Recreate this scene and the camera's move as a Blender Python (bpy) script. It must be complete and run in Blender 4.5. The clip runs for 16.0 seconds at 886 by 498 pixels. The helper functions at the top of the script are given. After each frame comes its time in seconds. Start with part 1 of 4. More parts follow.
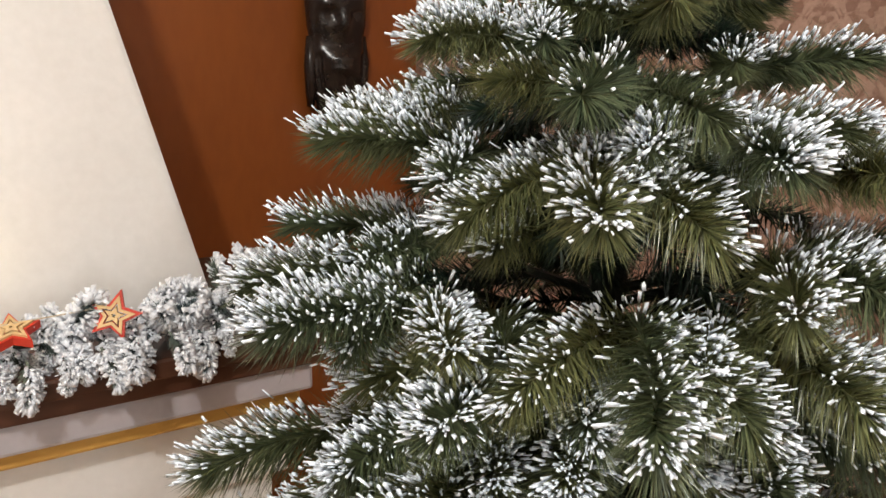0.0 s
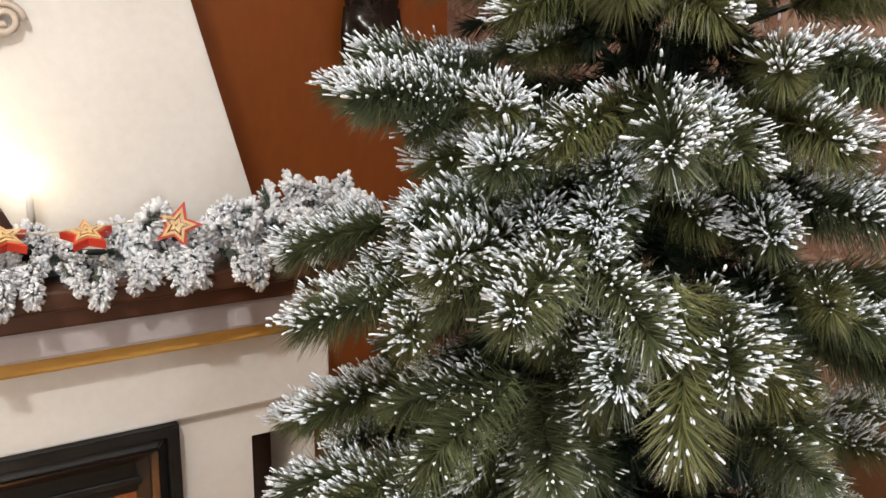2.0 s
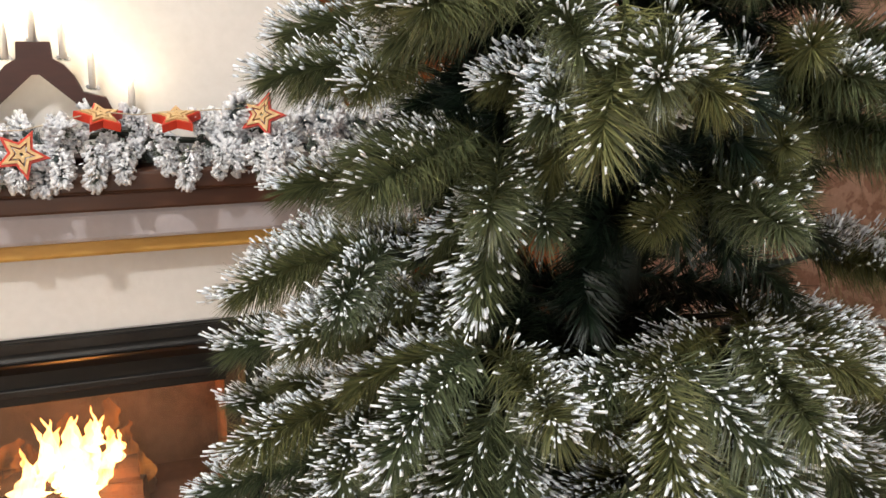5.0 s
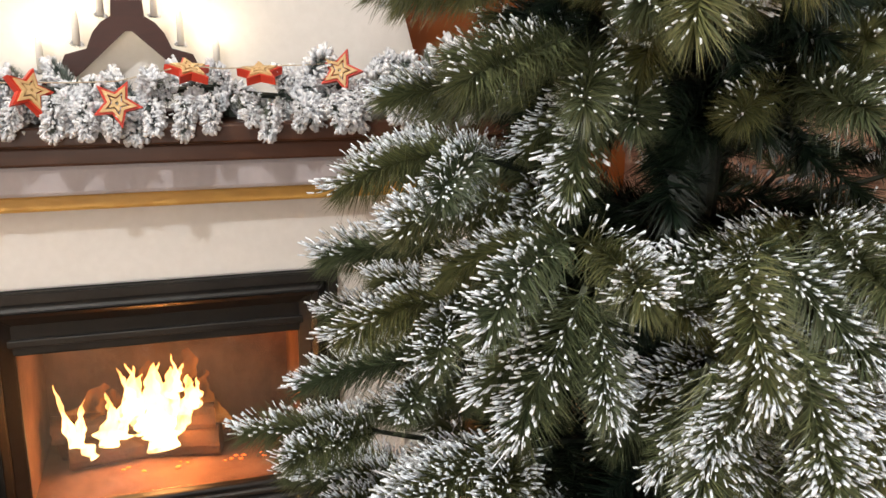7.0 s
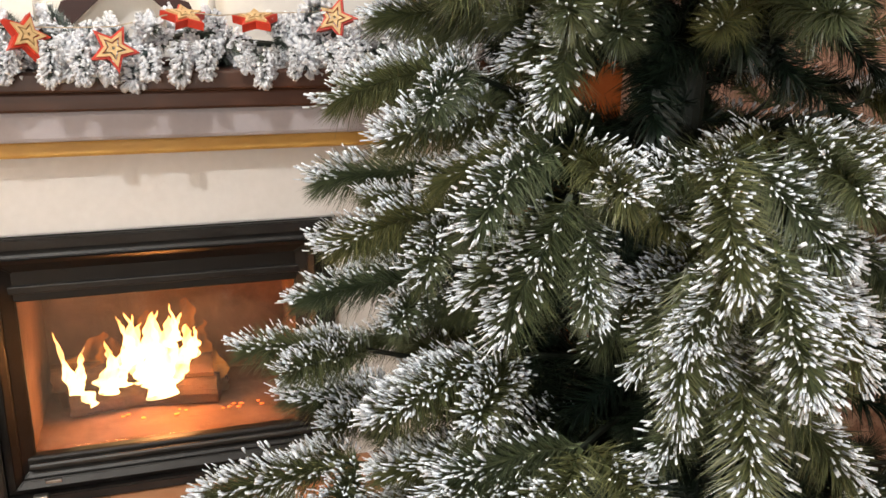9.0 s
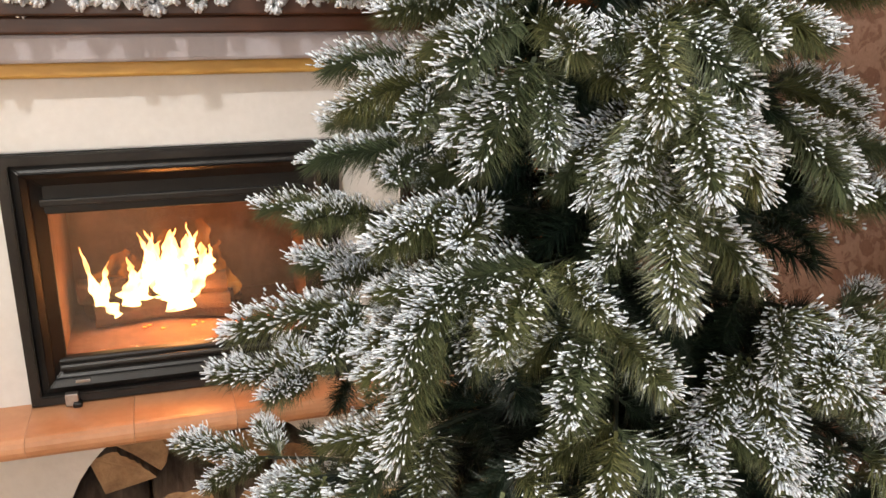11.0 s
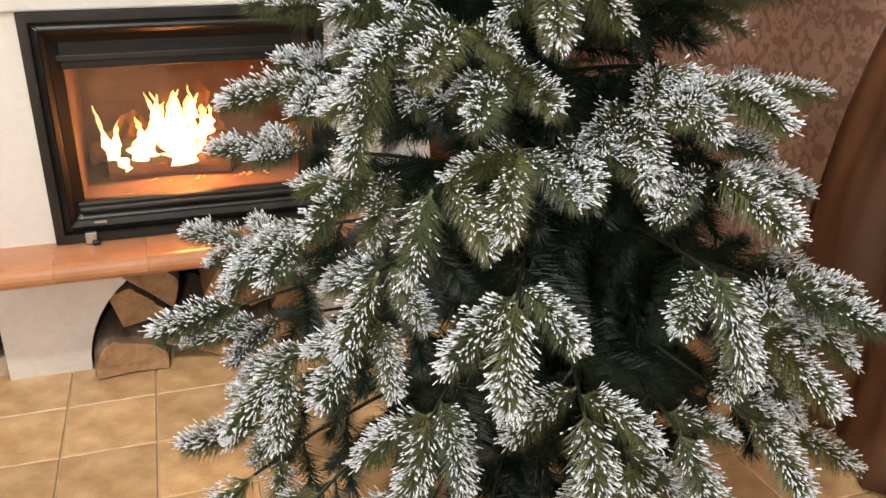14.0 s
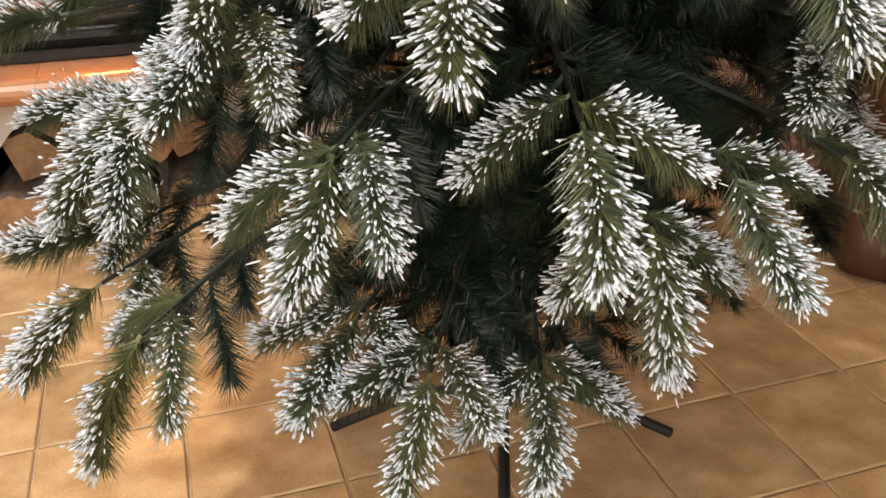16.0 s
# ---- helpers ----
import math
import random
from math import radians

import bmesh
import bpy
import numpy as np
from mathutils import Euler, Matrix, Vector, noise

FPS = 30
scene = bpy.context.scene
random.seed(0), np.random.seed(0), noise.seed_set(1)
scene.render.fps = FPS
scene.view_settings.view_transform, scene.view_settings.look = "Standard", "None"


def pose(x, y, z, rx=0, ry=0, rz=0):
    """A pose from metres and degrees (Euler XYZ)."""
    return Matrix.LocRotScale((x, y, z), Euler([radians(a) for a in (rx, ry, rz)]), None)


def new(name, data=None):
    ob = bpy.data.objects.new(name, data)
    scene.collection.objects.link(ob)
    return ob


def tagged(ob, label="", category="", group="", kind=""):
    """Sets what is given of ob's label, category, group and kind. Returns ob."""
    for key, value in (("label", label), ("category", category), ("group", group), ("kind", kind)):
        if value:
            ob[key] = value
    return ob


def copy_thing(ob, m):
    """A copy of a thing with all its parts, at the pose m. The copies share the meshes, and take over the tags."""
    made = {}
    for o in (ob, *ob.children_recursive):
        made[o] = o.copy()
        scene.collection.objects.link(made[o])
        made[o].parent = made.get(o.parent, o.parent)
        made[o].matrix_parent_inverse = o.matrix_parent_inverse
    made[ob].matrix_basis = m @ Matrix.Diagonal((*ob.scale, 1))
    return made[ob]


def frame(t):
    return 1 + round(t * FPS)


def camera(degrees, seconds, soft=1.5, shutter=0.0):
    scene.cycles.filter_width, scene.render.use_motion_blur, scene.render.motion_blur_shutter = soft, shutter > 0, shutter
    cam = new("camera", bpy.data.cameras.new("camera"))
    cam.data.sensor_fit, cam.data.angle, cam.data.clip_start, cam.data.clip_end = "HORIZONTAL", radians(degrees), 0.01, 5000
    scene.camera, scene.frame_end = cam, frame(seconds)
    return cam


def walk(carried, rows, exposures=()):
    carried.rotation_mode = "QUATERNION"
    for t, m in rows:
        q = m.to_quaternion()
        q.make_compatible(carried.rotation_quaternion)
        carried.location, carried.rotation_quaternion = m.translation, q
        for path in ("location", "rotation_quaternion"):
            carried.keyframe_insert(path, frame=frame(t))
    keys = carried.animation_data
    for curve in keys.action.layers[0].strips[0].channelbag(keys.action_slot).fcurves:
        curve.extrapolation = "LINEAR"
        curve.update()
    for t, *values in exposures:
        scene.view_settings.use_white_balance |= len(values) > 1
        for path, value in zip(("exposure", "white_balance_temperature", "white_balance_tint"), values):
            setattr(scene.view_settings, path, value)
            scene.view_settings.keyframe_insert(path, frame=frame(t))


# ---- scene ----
# ---- camera ----
cam = camera(54.4, 16.0)
METRES, EYE, TILT, LEAN, TURN = 1.6, 1.732, -13.95, -0.516, -33.0
ROWS = [
    (0.0, 0.0, 0.0, 0.0, 0.0, 0.0, -0.0),
    (0.5, -0.0064, 0.0004, -0.019, 0.17, -0.45, 0.02),
    (1.0, -0.0057, -0.0072, -0.0441, 0.32, -0.26, 0.02),
    (1.5, -0.0058, -0.0304, -0.0683, 0.73, 0.17, -0.21),
    (2.0, -0.0132, -0.0689, -0.0924, 1.46, 0.52, -0.59),
    (2.5, 0.0002, -0.0856, -0.1114, 2.28, 0.47, -0.86),
    (3.0, 0.0219, -0.0656, -0.1228, 3.11, 0.34, -0.96),
    (3.5, 0.0426, -0.0577, -0.1362, 4.09, 0.19, -1.32),
    (4.0, 0.0508, -0.0514, -0.1483, 5.12, 0.0, -1.58),
    (4.5, 0.0565, -0.0495, -0.1561, 6.93, 0.03, -2.07),
    (5.0, 0.0679, -0.0517, -0.1888, 11.36, -0.45, -2.94),
    (7.5, 0.058, -0.084, -0.2381, 15.03, -1.27, -3.83),
    (8.0, 0.0606, -0.0846, -0.2461, 14.85, -1.62, -3.83),
    (8.5, 0.0628, -0.0893, -0.2538, 14.79, -2.18, -3.84),
    (9.0, 0.0677, -0.0954, -0.2603, 14.74, -3.04, -3.9),
    (11.5, 0.1257, -0.2161, -0.3311, 15.18, -5.67, -4.01),
    (12.0, 0.1573, -0.2529, -0.3437, 15.36, -5.93, -3.94),
    (12.5, 0.1747, -0.2869, -0.3613, 15.56, -6.19, -3.86),
    (13.0, 0.1755, -0.3106, -0.3789, 15.71, -6.53, -3.85),
    (13.5, 0.1775, -0.3364, -0.3927, 15.63, -7.73, -3.79),
    (14.0, 0.1925, -0.3234, -0.4216, 15.14, -9.8, -3.59),
    (14.5, 0.2134, -0.2607, -0.4743, 15.01, -12.05, -3.28),
    (15.0, 0.2118, -0.1867, -0.5092, 15.17, -13.77, -3.14),
    (15.5, 0.2028, -0.1399, -0.5684, 14.99, -13.89, -3.0),
    (16.0, 0.1848, -0.1039, -0.6027, 14.72, -13.93, -2.79),
]
walk(cam, [(t, pose(0, 0, EYE, TILT, LEAN, TURN) @ pose(METRES * x, METRES * y, METRES * z, 90 + pitch, roll, yaw)) for t, x, y, z, yaw, pitch, roll in ROWS],
     exposures=[(0.0, -0.28), (4.0, -0.27), (8.0, -0.21), (12.0, -0.04), (14.0, 0.03), (15.0, 0.08), (16.0, 0.10)])

# ---- light ----
world = bpy.data.worlds.new("world")
scene.world = world
world.use_nodes = True
world.node_tree.nodes["Background"].inputs[0].default_value = (1.0, 0.90, 0.80, 1)
world.node_tree.nodes["Background"].inputs[1].default_value = 0.05


def lamp(name, place, watts, colour, radius):
    data = bpy.data.lights.new(name, "POINT")
    data.energy, data.color, data.shadow_soft_size = watts, colour, radius
    ob = new(name, data)
    ob.location = place
    return ob


lamp("ceiling_bulb", (-0.75, -0.45, 3.30), 160, (0.99, 0.98, 0.95), 0.05)
# added fill from behind the camera for the lower tree; no lamp seen there
lamp("second_bulb", (-0.45, -1.95, 1.62), 72, (0.99, 0.98, 0.95), 0.10)
lamp("fire_glow", (-0.09, 1.54, 0.57), 7.5, (1.0, 0.36, 0.09), 0.05)


# ---- materials ----
class Nodes:
    def __init__(self, name):
        self.mat = bpy.data.materials.new(name)
        self.mat.use_nodes = True
        self.tree = self.mat.node_tree
        self.bsdf = self.tree.nodes["Principled BSDF"]
        self.out = self.tree.nodes["Material Output"]
        self.coord = self.add("ShaderNodeTexCoord")

    def add(self, kind, **inputs):
        node = self.tree.nodes.new(kind)
        for key, value in inputs.items():
            node.inputs[key].default_value = value
        return node

    def link(self, a, b):
        self.tree.links.new(a, b)

    def noise(self, scale, detail=4.0, space="Object", stretch=None):
        node = self.add("ShaderNodeTexNoise", Scale=scale, Detail=detail)
        source = self.coord.outputs[space]
        if stretch:
            mapping = self.add("ShaderNodeMapping", Scale=stretch)
            self.link(source, mapping.inputs["Vector"])
            source = mapping.outputs[0]
        self.link(source, node.inputs["Vector"])
        return node.outputs["Fac"]

    def ramp(self, fac, *stops):
        node = self.add("ShaderNodeValToRGB")
        while len(node.color_ramp.elements) < len(stops):
            node.color_ramp.elements.new(0.5)
        for e, (p, c) in zip(node.color_ramp.elements, stops):
            e.position, e.color = p, (*c, 1)
        self.link(fac, node.inputs[0])
        return node.outputs[0]

    def mix(self, a, b, fac, mode="MIX"):
        node = self.tree.nodes.new("ShaderNodeMix")
        node.data_type, node.blend_type = "RGBA", mode
        for k, v in ((0, fac), (6, a), (7, b)):
            if isinstance(v, (float, int)):
                node.inputs[k].default_value = v
            elif isinstance(v, tuple):
                node.inputs[k].default_value = (*v, 1)
            else:
                self.link(v, node.inputs[k])
        return node.outputs[2]

    def bump(self, height, strength, distance):
        node = self.add("ShaderNodeBump", Strength=strength, Distance=distance)
        self.link(height, node.inputs["Height"])
        self.link(node.outputs[0], self.bsdf.inputs["Normal"])

    def colour(self, c):
        if isinstance(c, tuple):
            self.bsdf.inputs["Base Color"].default_value = (*c, 1)
        else:
            self.link(c, self.bsdf.inputs["Base Color"])


def surface(name, a, b, scale, rough=0.6, bump=0.2, depth=0.002, fine=None, metal=0.0, stretch=None, random_tint=0.0, spec=0.5, space="Object"):
    """Two colours mixed by noise at two scales, with fine relief."""
    n = Nodes(name)
    coarse = n.noise(scale, 5.0, space, stretch)
    small = n.noise(fine or scale * 9, 6.0, space, stretch)
    mixed = n.add("ShaderNodeMath")
    mixed.operation = "MULTIPLY_ADD"
    n.link(small, mixed.inputs[0])
    mixed.inputs[1].default_value = 0.45
    n.link(coarse, mixed.inputs[2])
    col = n.ramp(mixed.outputs[0], (0.45, a), (0.95, b))
    if random_tint:
        info = n.tree.nodes.new("ShaderNodeObjectInfo")
        dark = n.ramp(info.outputs["Random"], (0.0, (1 - random_tint,) * 3), (1.0, (1 + random_tint * 0.4, 1 + random_tint * 0.3, 1 + random_tint * 0.2)))
        col = n.mix(col, dark, 1.0, "MULTIPLY")
    n.colour(col)
    n.bsdf.inputs["Roughness"].default_value = rough
    n.bsdf.inputs["Metallic"].default_value = metal
    n.bsdf.inputs["Specular IOR Level"].default_value = spec
    n.bump(small, bump, depth)
    return n.mat


def glowing(name, colour, strength):
    n = Nodes(name)
    n.colour(colour)
    n.bsdf.inputs["Emission Color"].default_value = (*colour, 1)
    n.bsdf.inputs["Emission Strength"].default_value = strength
    return n.mat


PLASTER = surface("white_plaster", (0.68, 0.66, 0.63), (0.79, 0.77, 0.745), 3.0, 0.8, 0.25, 0.002, 60)
PLASTER_ROUGH = surface("rough_plaster", (0.62, 0.59, 0.56), (0.76, 0.73, 0.70), 5.0, 0.85, 0.5, 0.004, 45)
LILAC = surface("lilac_grey_paint", (0.40, 0.365, 0.385), (0.49, 0.45, 0.47), 4.0, 0.6, 0.2, 0.001, 70)
GOLD = surface("gold_paint", (0.42, 0.22, 0.045), (0.62, 0.36, 0.09), 14.0, 0.45, 0.4, 0.002, 90, stretch=(0.3, 1, 1))
SHELF_WOOD = surface("dark_shelf_wood", (0.030, 0.011, 0.006), (0.095, 0.036, 0.018), 9.0, 0.4, 0.3, 0.001, 60, stretch=(0.12, 1, 1))
IRON = surface("black_cast_iron", (0.009, 0.008, 0.0075), (0.027, 0.025, 0.023), 12.0, 0.42, 0.25, 0.0006, 180, metal=0.3)
IRON_BLACK = surface("near_black_iron", (0.0035, 0.003, 0.0028), (0.010, 0.009, 0.008), 14.0, 0.5, 0.25, 0.0006, 160, metal=0.2)
STEEL = surface("worn_steel", (0.25, 0.23, 0.21), (0.5, 0.47, 0.44), 30.0, 0.4, 0.3, 0.0005, 200, metal=0.9)
TERRACOTTA = surface("glazed_terracotta", (0.42, 0.185, 0.085), (0.58, 0.29, 0.155), 7.0, 0.28, 0.12, 0.001, 50, random_tint=0.15)
TILE = surface("ochre_floor_tile", (0.41, 0.245, 0.105), (0.72, 0.50, 0.28), 3.2, 0.27, 0.2, 0.001, 55, random_tint=0.2, space="Generated")
GROUT = surface("tile_grout", (0.50, 0.38, 0.24), (0.66, 0.53, 0.38), 20.0, 0.9, 0.4, 0.002, 120)
FIREBRICK = surface("firebrick", (0.085, 0.040, 0.024), (0.24, 0.12, 0.07), 9.0, 0.85, 0.5, 0.004, 60, random_tint=0.2)
CHAR_AND_LINING = surface("charred_wood_and_lining", (0.012, 0.008, 0.006), (0.09, 0.04, 0.02), 20.0, 0.9, 0.8, 0.004, 120)
BARK = surface("beech_bark", (0.10, 0.07, 0.05), (0.30, 0.22, 0.16), 14.0, 0.85, 0.9, 0.005, 70, stretch=(1, 0.3, 1))
LOGWOOD = surface("split_log_wood", (0.20, 0.105, 0.05), (0.52, 0.33, 0.18), 14.0, 0.75, 0.9, 0.005, 70, stretch=(1, 0.2, 1), random_tint=0.2)
ORANGE = surface("orange_wall_panel", (0.22, 0.054, 0.009), (0.32, 0.090, 0.016), 1.6, 0.35, 0.12, 0.001, 30, stretch=(1, 1, 0.4))
EBONY = surface("carved_dark_wood", (0.008, 0.006, 0.005), (0.030, 0.020, 0.016), 18.0, 0.22, 0.3, 0.001, 120)
CEILING = surface("ceiling_paint", (0.66, 0.62, 0.56), (0.74, 0.70, 0.64), 3.0, 0.9, 0.2, 0.001, 60)
CLOTH = surface("brown_satin_cloth", (0.046, 0.019, 0.009), (0.112, 0.048, 0.023), 5.0, 0.36, 0.3, 0.001, 400, spec=0.6)
RED = surface("red_paint", (0.48, 0.028, 0.014), (0.62, 0.05, 0.022), 25.0, 0.45, 0.2, 0.0006, 160)
PLYWOOD = surface("pale_plywood", (0.55, 0.36, 0.16), (0.72, 0.50, 0.25), 25.0, 0.6, 0.2, 0.0005, 120, stretch=(0.3, 1, 1))
MAHOGANY = surface("mahogany_stain", (0.026, 0.006, 0.004), (0.060, 0.014, 0.008), 14.0, 0.5, 0.2, 0.0006, 90, stretch=(0.2, 1, 1))
WAX = surface("white_plastic_candle", (0.75, 0.72, 0.66), (0.82, 0.80, 0.75), 20.0, 0.45, 0.05, 0.0003)
BULB = glowing("candle_bulb_glow", (1.0, 0.80, 0.50), 40.0)
WIRE = surface("green_wire", (0.006, 0.010, 0.006), (0.016, 0.022, 0.012), 30.0, 0.6, 0.1, 0.0004)
TRUNK = surface("tree_pole_wrap", (0.004, 0.006, 0.004), (0.012, 0.018, 0.010), 40.0, 0.7, 0.6, 0.001)
PLAQUE = surface("beige_plaster", (0.46, 0.38, 0.32), (0.62, 0.54, 0.47), 18.0, 0.7, 0.4, 0.001, 90)
BAGCLOTH = surface("black_woven_cloth", (0.006, 0.009, 0.008), (0.020, 0.026, 0.023), 12.0, 0.7, 0.5, 0.002, 160)
STRING = surface("jute_string", (0.45, 0.38, 0.28), (0.6, 0.52, 0.40), 80.0, 0.9, 0.3, 0.0005)


def needle_material(name, dark, light, rough, tint=True):
    n = Nodes(name)
    geo = n.tree.nodes.new("ShaderNodeNewGeometry")
    info = n.tree.nodes.new("ShaderNodeObjectInfo")
    a = n.ramp(geo.outputs["Random Per Island"], (0.0, dark), (1.0, light))
    b = n.ramp(info.outputs["Random"], (0.0, (0.72, 0.85, 0.95)), (1.0, (1.15, 1.08, 0.85)))
    n.colour(n.mix(a, b, 1.0, "MULTIPLY") if tint else a)
    n.bsdf.inputs["Roughness"].default_value = rough
    n.bsdf.inputs["Specular IOR Level"].default_value = 0.5
    return n.mat


NEEDLE = needle_material("pine_needle_plastic", (0.050, 0.064, 0.031), (0.162, 0.170, 0.080), 0.32)
# same needles, with the shade deep inside the tree put into their colour
NEEDLE_SHADED = needle_material("shaded_needle_plastic", (0.005, 0.013, 0.008), (0.016, 0.030, 0.016), 0.45)
FLOCK = needle_material("white_flock", (0.66, 0.72, 0.80), (0.84, 0.89, 0.96), 0.85, False)
GARLAND_FLOCK = needle_material("garland_flock", (0.66, 0.68, 0.73), (0.86, 0.88, 0.92), 0.9, False)
GARLAND_GREEN = needle_material("garland_needle", (0.05, 0.07, 0.07), (0.16, 0.19, 0.18), 0.7)


def damask_material():
    """Wallpaper with mirrored scroll figures, repeated every 0.30 m across and 0.52 m up."""
    n = Nodes("damask_wallpaper")
    xyz = n.tree.nodes.new("ShaderNodeSeparateXYZ")
    n.link(n.coord.outputs["Object"], xyz.inputs[0])
    folded = n.tree.nodes.new("ShaderNodeCombineXYZ")
    for axis, size in (("Y", 0.15), ("Z", 0.26)):
        fold = n.tree.nodes.new("ShaderNodeMath")
        fold.operation = "PINGPONG"
        n.link(xyz.outputs[axis], fold.inputs[0])
        fold.inputs[1].default_value = size
        n.link(fold.outputs[0], folded.inputs[axis])
    scroll = n.add("ShaderNodeTexNoise", Scale=15.0, Detail=2.0, Distortion=1.6)
    n.link(folded.outputs[0], scroll.inputs["Vector"])
    vein = n.add("ShaderNodeTexNoise", Scale=44.0, Detail=2.0, Distortion=0.8)
    n.link(folded.outputs[0], vein.inputs["Vector"])
    shape = n.mix(scroll.outputs["Fac"], vein.outputs["Fac"], 0.30)
    fac = n.ramp(shape, (0.47, (0, 0, 0)), (0.53, (1, 1, 1)))
    fine = n.noise(120.0, 4.0)
    worn = n.noise(3.0, 4.0)
    ground = n.ramp(fine, (0.3, (0.27, 0.150, 0.108)), (0.7, (0.33, 0.190, 0.140)))
    figure = n.ramp(fine, (0.3, (0.41, 0.265, 0.20)), (0.7, (0.49, 0.325, 0.25)))
    cloth = n.mix(ground, figure, fac)
    n.colour(n.mix(cloth, n.ramp(worn, (0.35, (0.86, 0.86, 0.86)), (0.7, (1, 1, 1))), 1.0, "MULTIPLY"))
    n.bsdf.inputs["Roughness"].default_value = 0.42
    n.bump(fac, 0.5, 0.002)
    return n.mat


DAMASK = damask_material()


def flame_material(name, hot, cool, strength, thin):
    n = Nodes(name)
    tr = n.tree.nodes.new("ShaderNodeBsdfTransparent")
    em = n.tree.nodes.new("ShaderNodeEmission")
    em.inputs["Strength"].default_value = strength
    co = n.tree.nodes.new("ShaderNodeSeparateXYZ")
    n.link(n.coord.outputs["Generated"], co.inputs[0])
    n.link(n.ramp(co.outputs["Z"], (0.15, hot), (1.0, cool)), em.inputs["Color"])
    mixer = n.tree.nodes.new("ShaderNodeMixShader")
    wisps = n.noise(48.0, 4.0, "Object", (1, 1, 0.30))
    n.link(n.ramp(wisps, (0.35, (max(0.0, thin),) * 3), (0.65, (min(1.0, thin + 0.6),) * 3)), mixer.inputs[0])
    n.link(tr.outputs[0], mixer.inputs[1])
    n.link(em.outputs[0], mixer.inputs[2])
    n.link(mixer.outputs[0], n.out.inputs["Surface"])
    return n.mat


FLAME_CORE = flame_material("flame_core", (1.0, 0.70, 0.30), (1.0, 0.40, 0.09), 7.0, 0.15)
FLAME_HALO = flame_material("flame_halo", (1.0, 0.34, 0.07), (1.0, 0.22, 0.04), 1.3, -0.35)


def glass_material():
    n = Nodes("stove_glass")
    tr = n.tree.nodes.new("ShaderNodeBsdfTransparent")
    gl = n.tree.nodes.new("ShaderNodeBsdfGlossy")
    gl.inputs["Roughness"].default_value = 0.08
    mixer = n.tree.nodes.new("ShaderNodeMixShader")
    mixer.inputs[0].default_value = 0.05
    n.link(tr.outputs[0], mixer.inputs[1])
    n.link(gl.outputs[0], mixer.inputs[2])
    n.link(mixer.outputs[0], n.out.inputs["Surface"])
    return n.mat


GLASS = glass_material()


# ---- mesh helpers ----
def mesh_of(bm, name, *mats, smooth=False):
    me = bpy.data.meshes.new(name)
    bmesh.ops.recalc_face_normals(bm, faces=bm.faces)
    bm.to_mesh(me)
    bm.free()
    for m in mats:
        me.materials.append(m)
    if smooth:
        me.polygons.foreach_set("use_smooth", [True] * len(me.polygons))
    return me


def thing(name, place, label, category, group="", kind="", turn=0.0):
    ob = new(name)
    ob.matrix_world = pose(*place, 0, 0, turn)
    ob.empty_display_size = 0.05
    return tagged(ob, label, category, group, kind)


def part(name, bm, material, parent, label="", smooth=False, at=None):
    me = bm if isinstance(bm, bpy.types.Mesh) else mesh_of(bm, name, material, smooth=smooth)
    ob = new(name, me)
    ob.parent = parent
    if at is not None:
        ob.matrix_basis = at
    return tagged(ob, label)


def structure(name, bm, material, label, category, smooth=False):
    ob = new(name, mesh_of(bm, name, material, smooth=smooth))
    return tagged(ob, label, category, kind="structure")


def box(x0, x1, y0, y1, z0, z1, bevel=0.0, bm=None, segments=2):
    own = bmesh.new()
    bmesh.ops.create_cube(own, size=1)
    for v in own.verts:
        v.co = ((x0 + x1) / 2 + v.co.x * (x1 - x0), (y0 + y1) / 2 + v.co.y * (y1 - y0), (z0 + z1) / 2 + v.co.z * (z1 - z0))
    if bevel:
        bmesh.ops.bevel(own, geom=own.edges[:], offset=bevel, segments=segments, affect="EDGES", profile=0.5)
    if bm is None:
        return own
    temp = bpy.data.meshes.new("temp")
    own.to_mesh(temp)
    own.free()
    bm.from_mesh(temp)
    bpy.data.meshes.remove(temp)
    return bm


def prism(points, y0, y1, bevel=0.0):
    """An outline in x and z, pushed from y0 to y1."""
    bm = bmesh.new()
    a = [bm.verts.new((x, y0, z)) for x, z in points]
    b = [bm.verts.new((x, y1, z)) for x, z in points]
    bm.faces.new(a)
    bm.faces.new(b[::-1])
    for i in range(len(a)):
        j = (i + 1) % len(a)
        bm.faces.new((a[i], b[i], b[j], a[j]))
    if bevel:
        sharp = [e for e in bm.edges if len(e.link_faces) == 2 and e.calc_face_angle(0) > 0.5]
        bmesh.ops.bevel(bm, geom=sharp, offset=bevel, segments=2, affect="EDGES")
    return bm


def tube(points, radii, sides=8, bm=None, caps=True):
    bm = bm or bmesh.new()
    rings = []
    for i, p in enumerate(points):
        p = Vector(p)
        d = (Vector(points[min(i + 1, len(points) - 1)]) - Vector(points[max(i - 1, 0)])).normalized()
        u = d.orthogonal().normalized() if i == 0 else (u - d * u.dot(d)).normalized()
        v = d.cross(u)
        r = radii[i] if isinstance(radii, (list, tuple)) else radii
        rings.append([bm.verts.new(p + r * (math.cos(2 * math.pi * k / sides) * u + math.sin(2 * math.pi * k / sides) * v)) for k in range(sides)])
    for a, b in zip(rings, rings[1:]):
        for k in range(sides):
            bm.faces.new((a[k], a[(k + 1) % sides], b[(k + 1) % sides], b[k]))
    if caps:
        bm.faces.new(rings[0][::-1])
        bm.faces.new(rings[-1])
    return bm


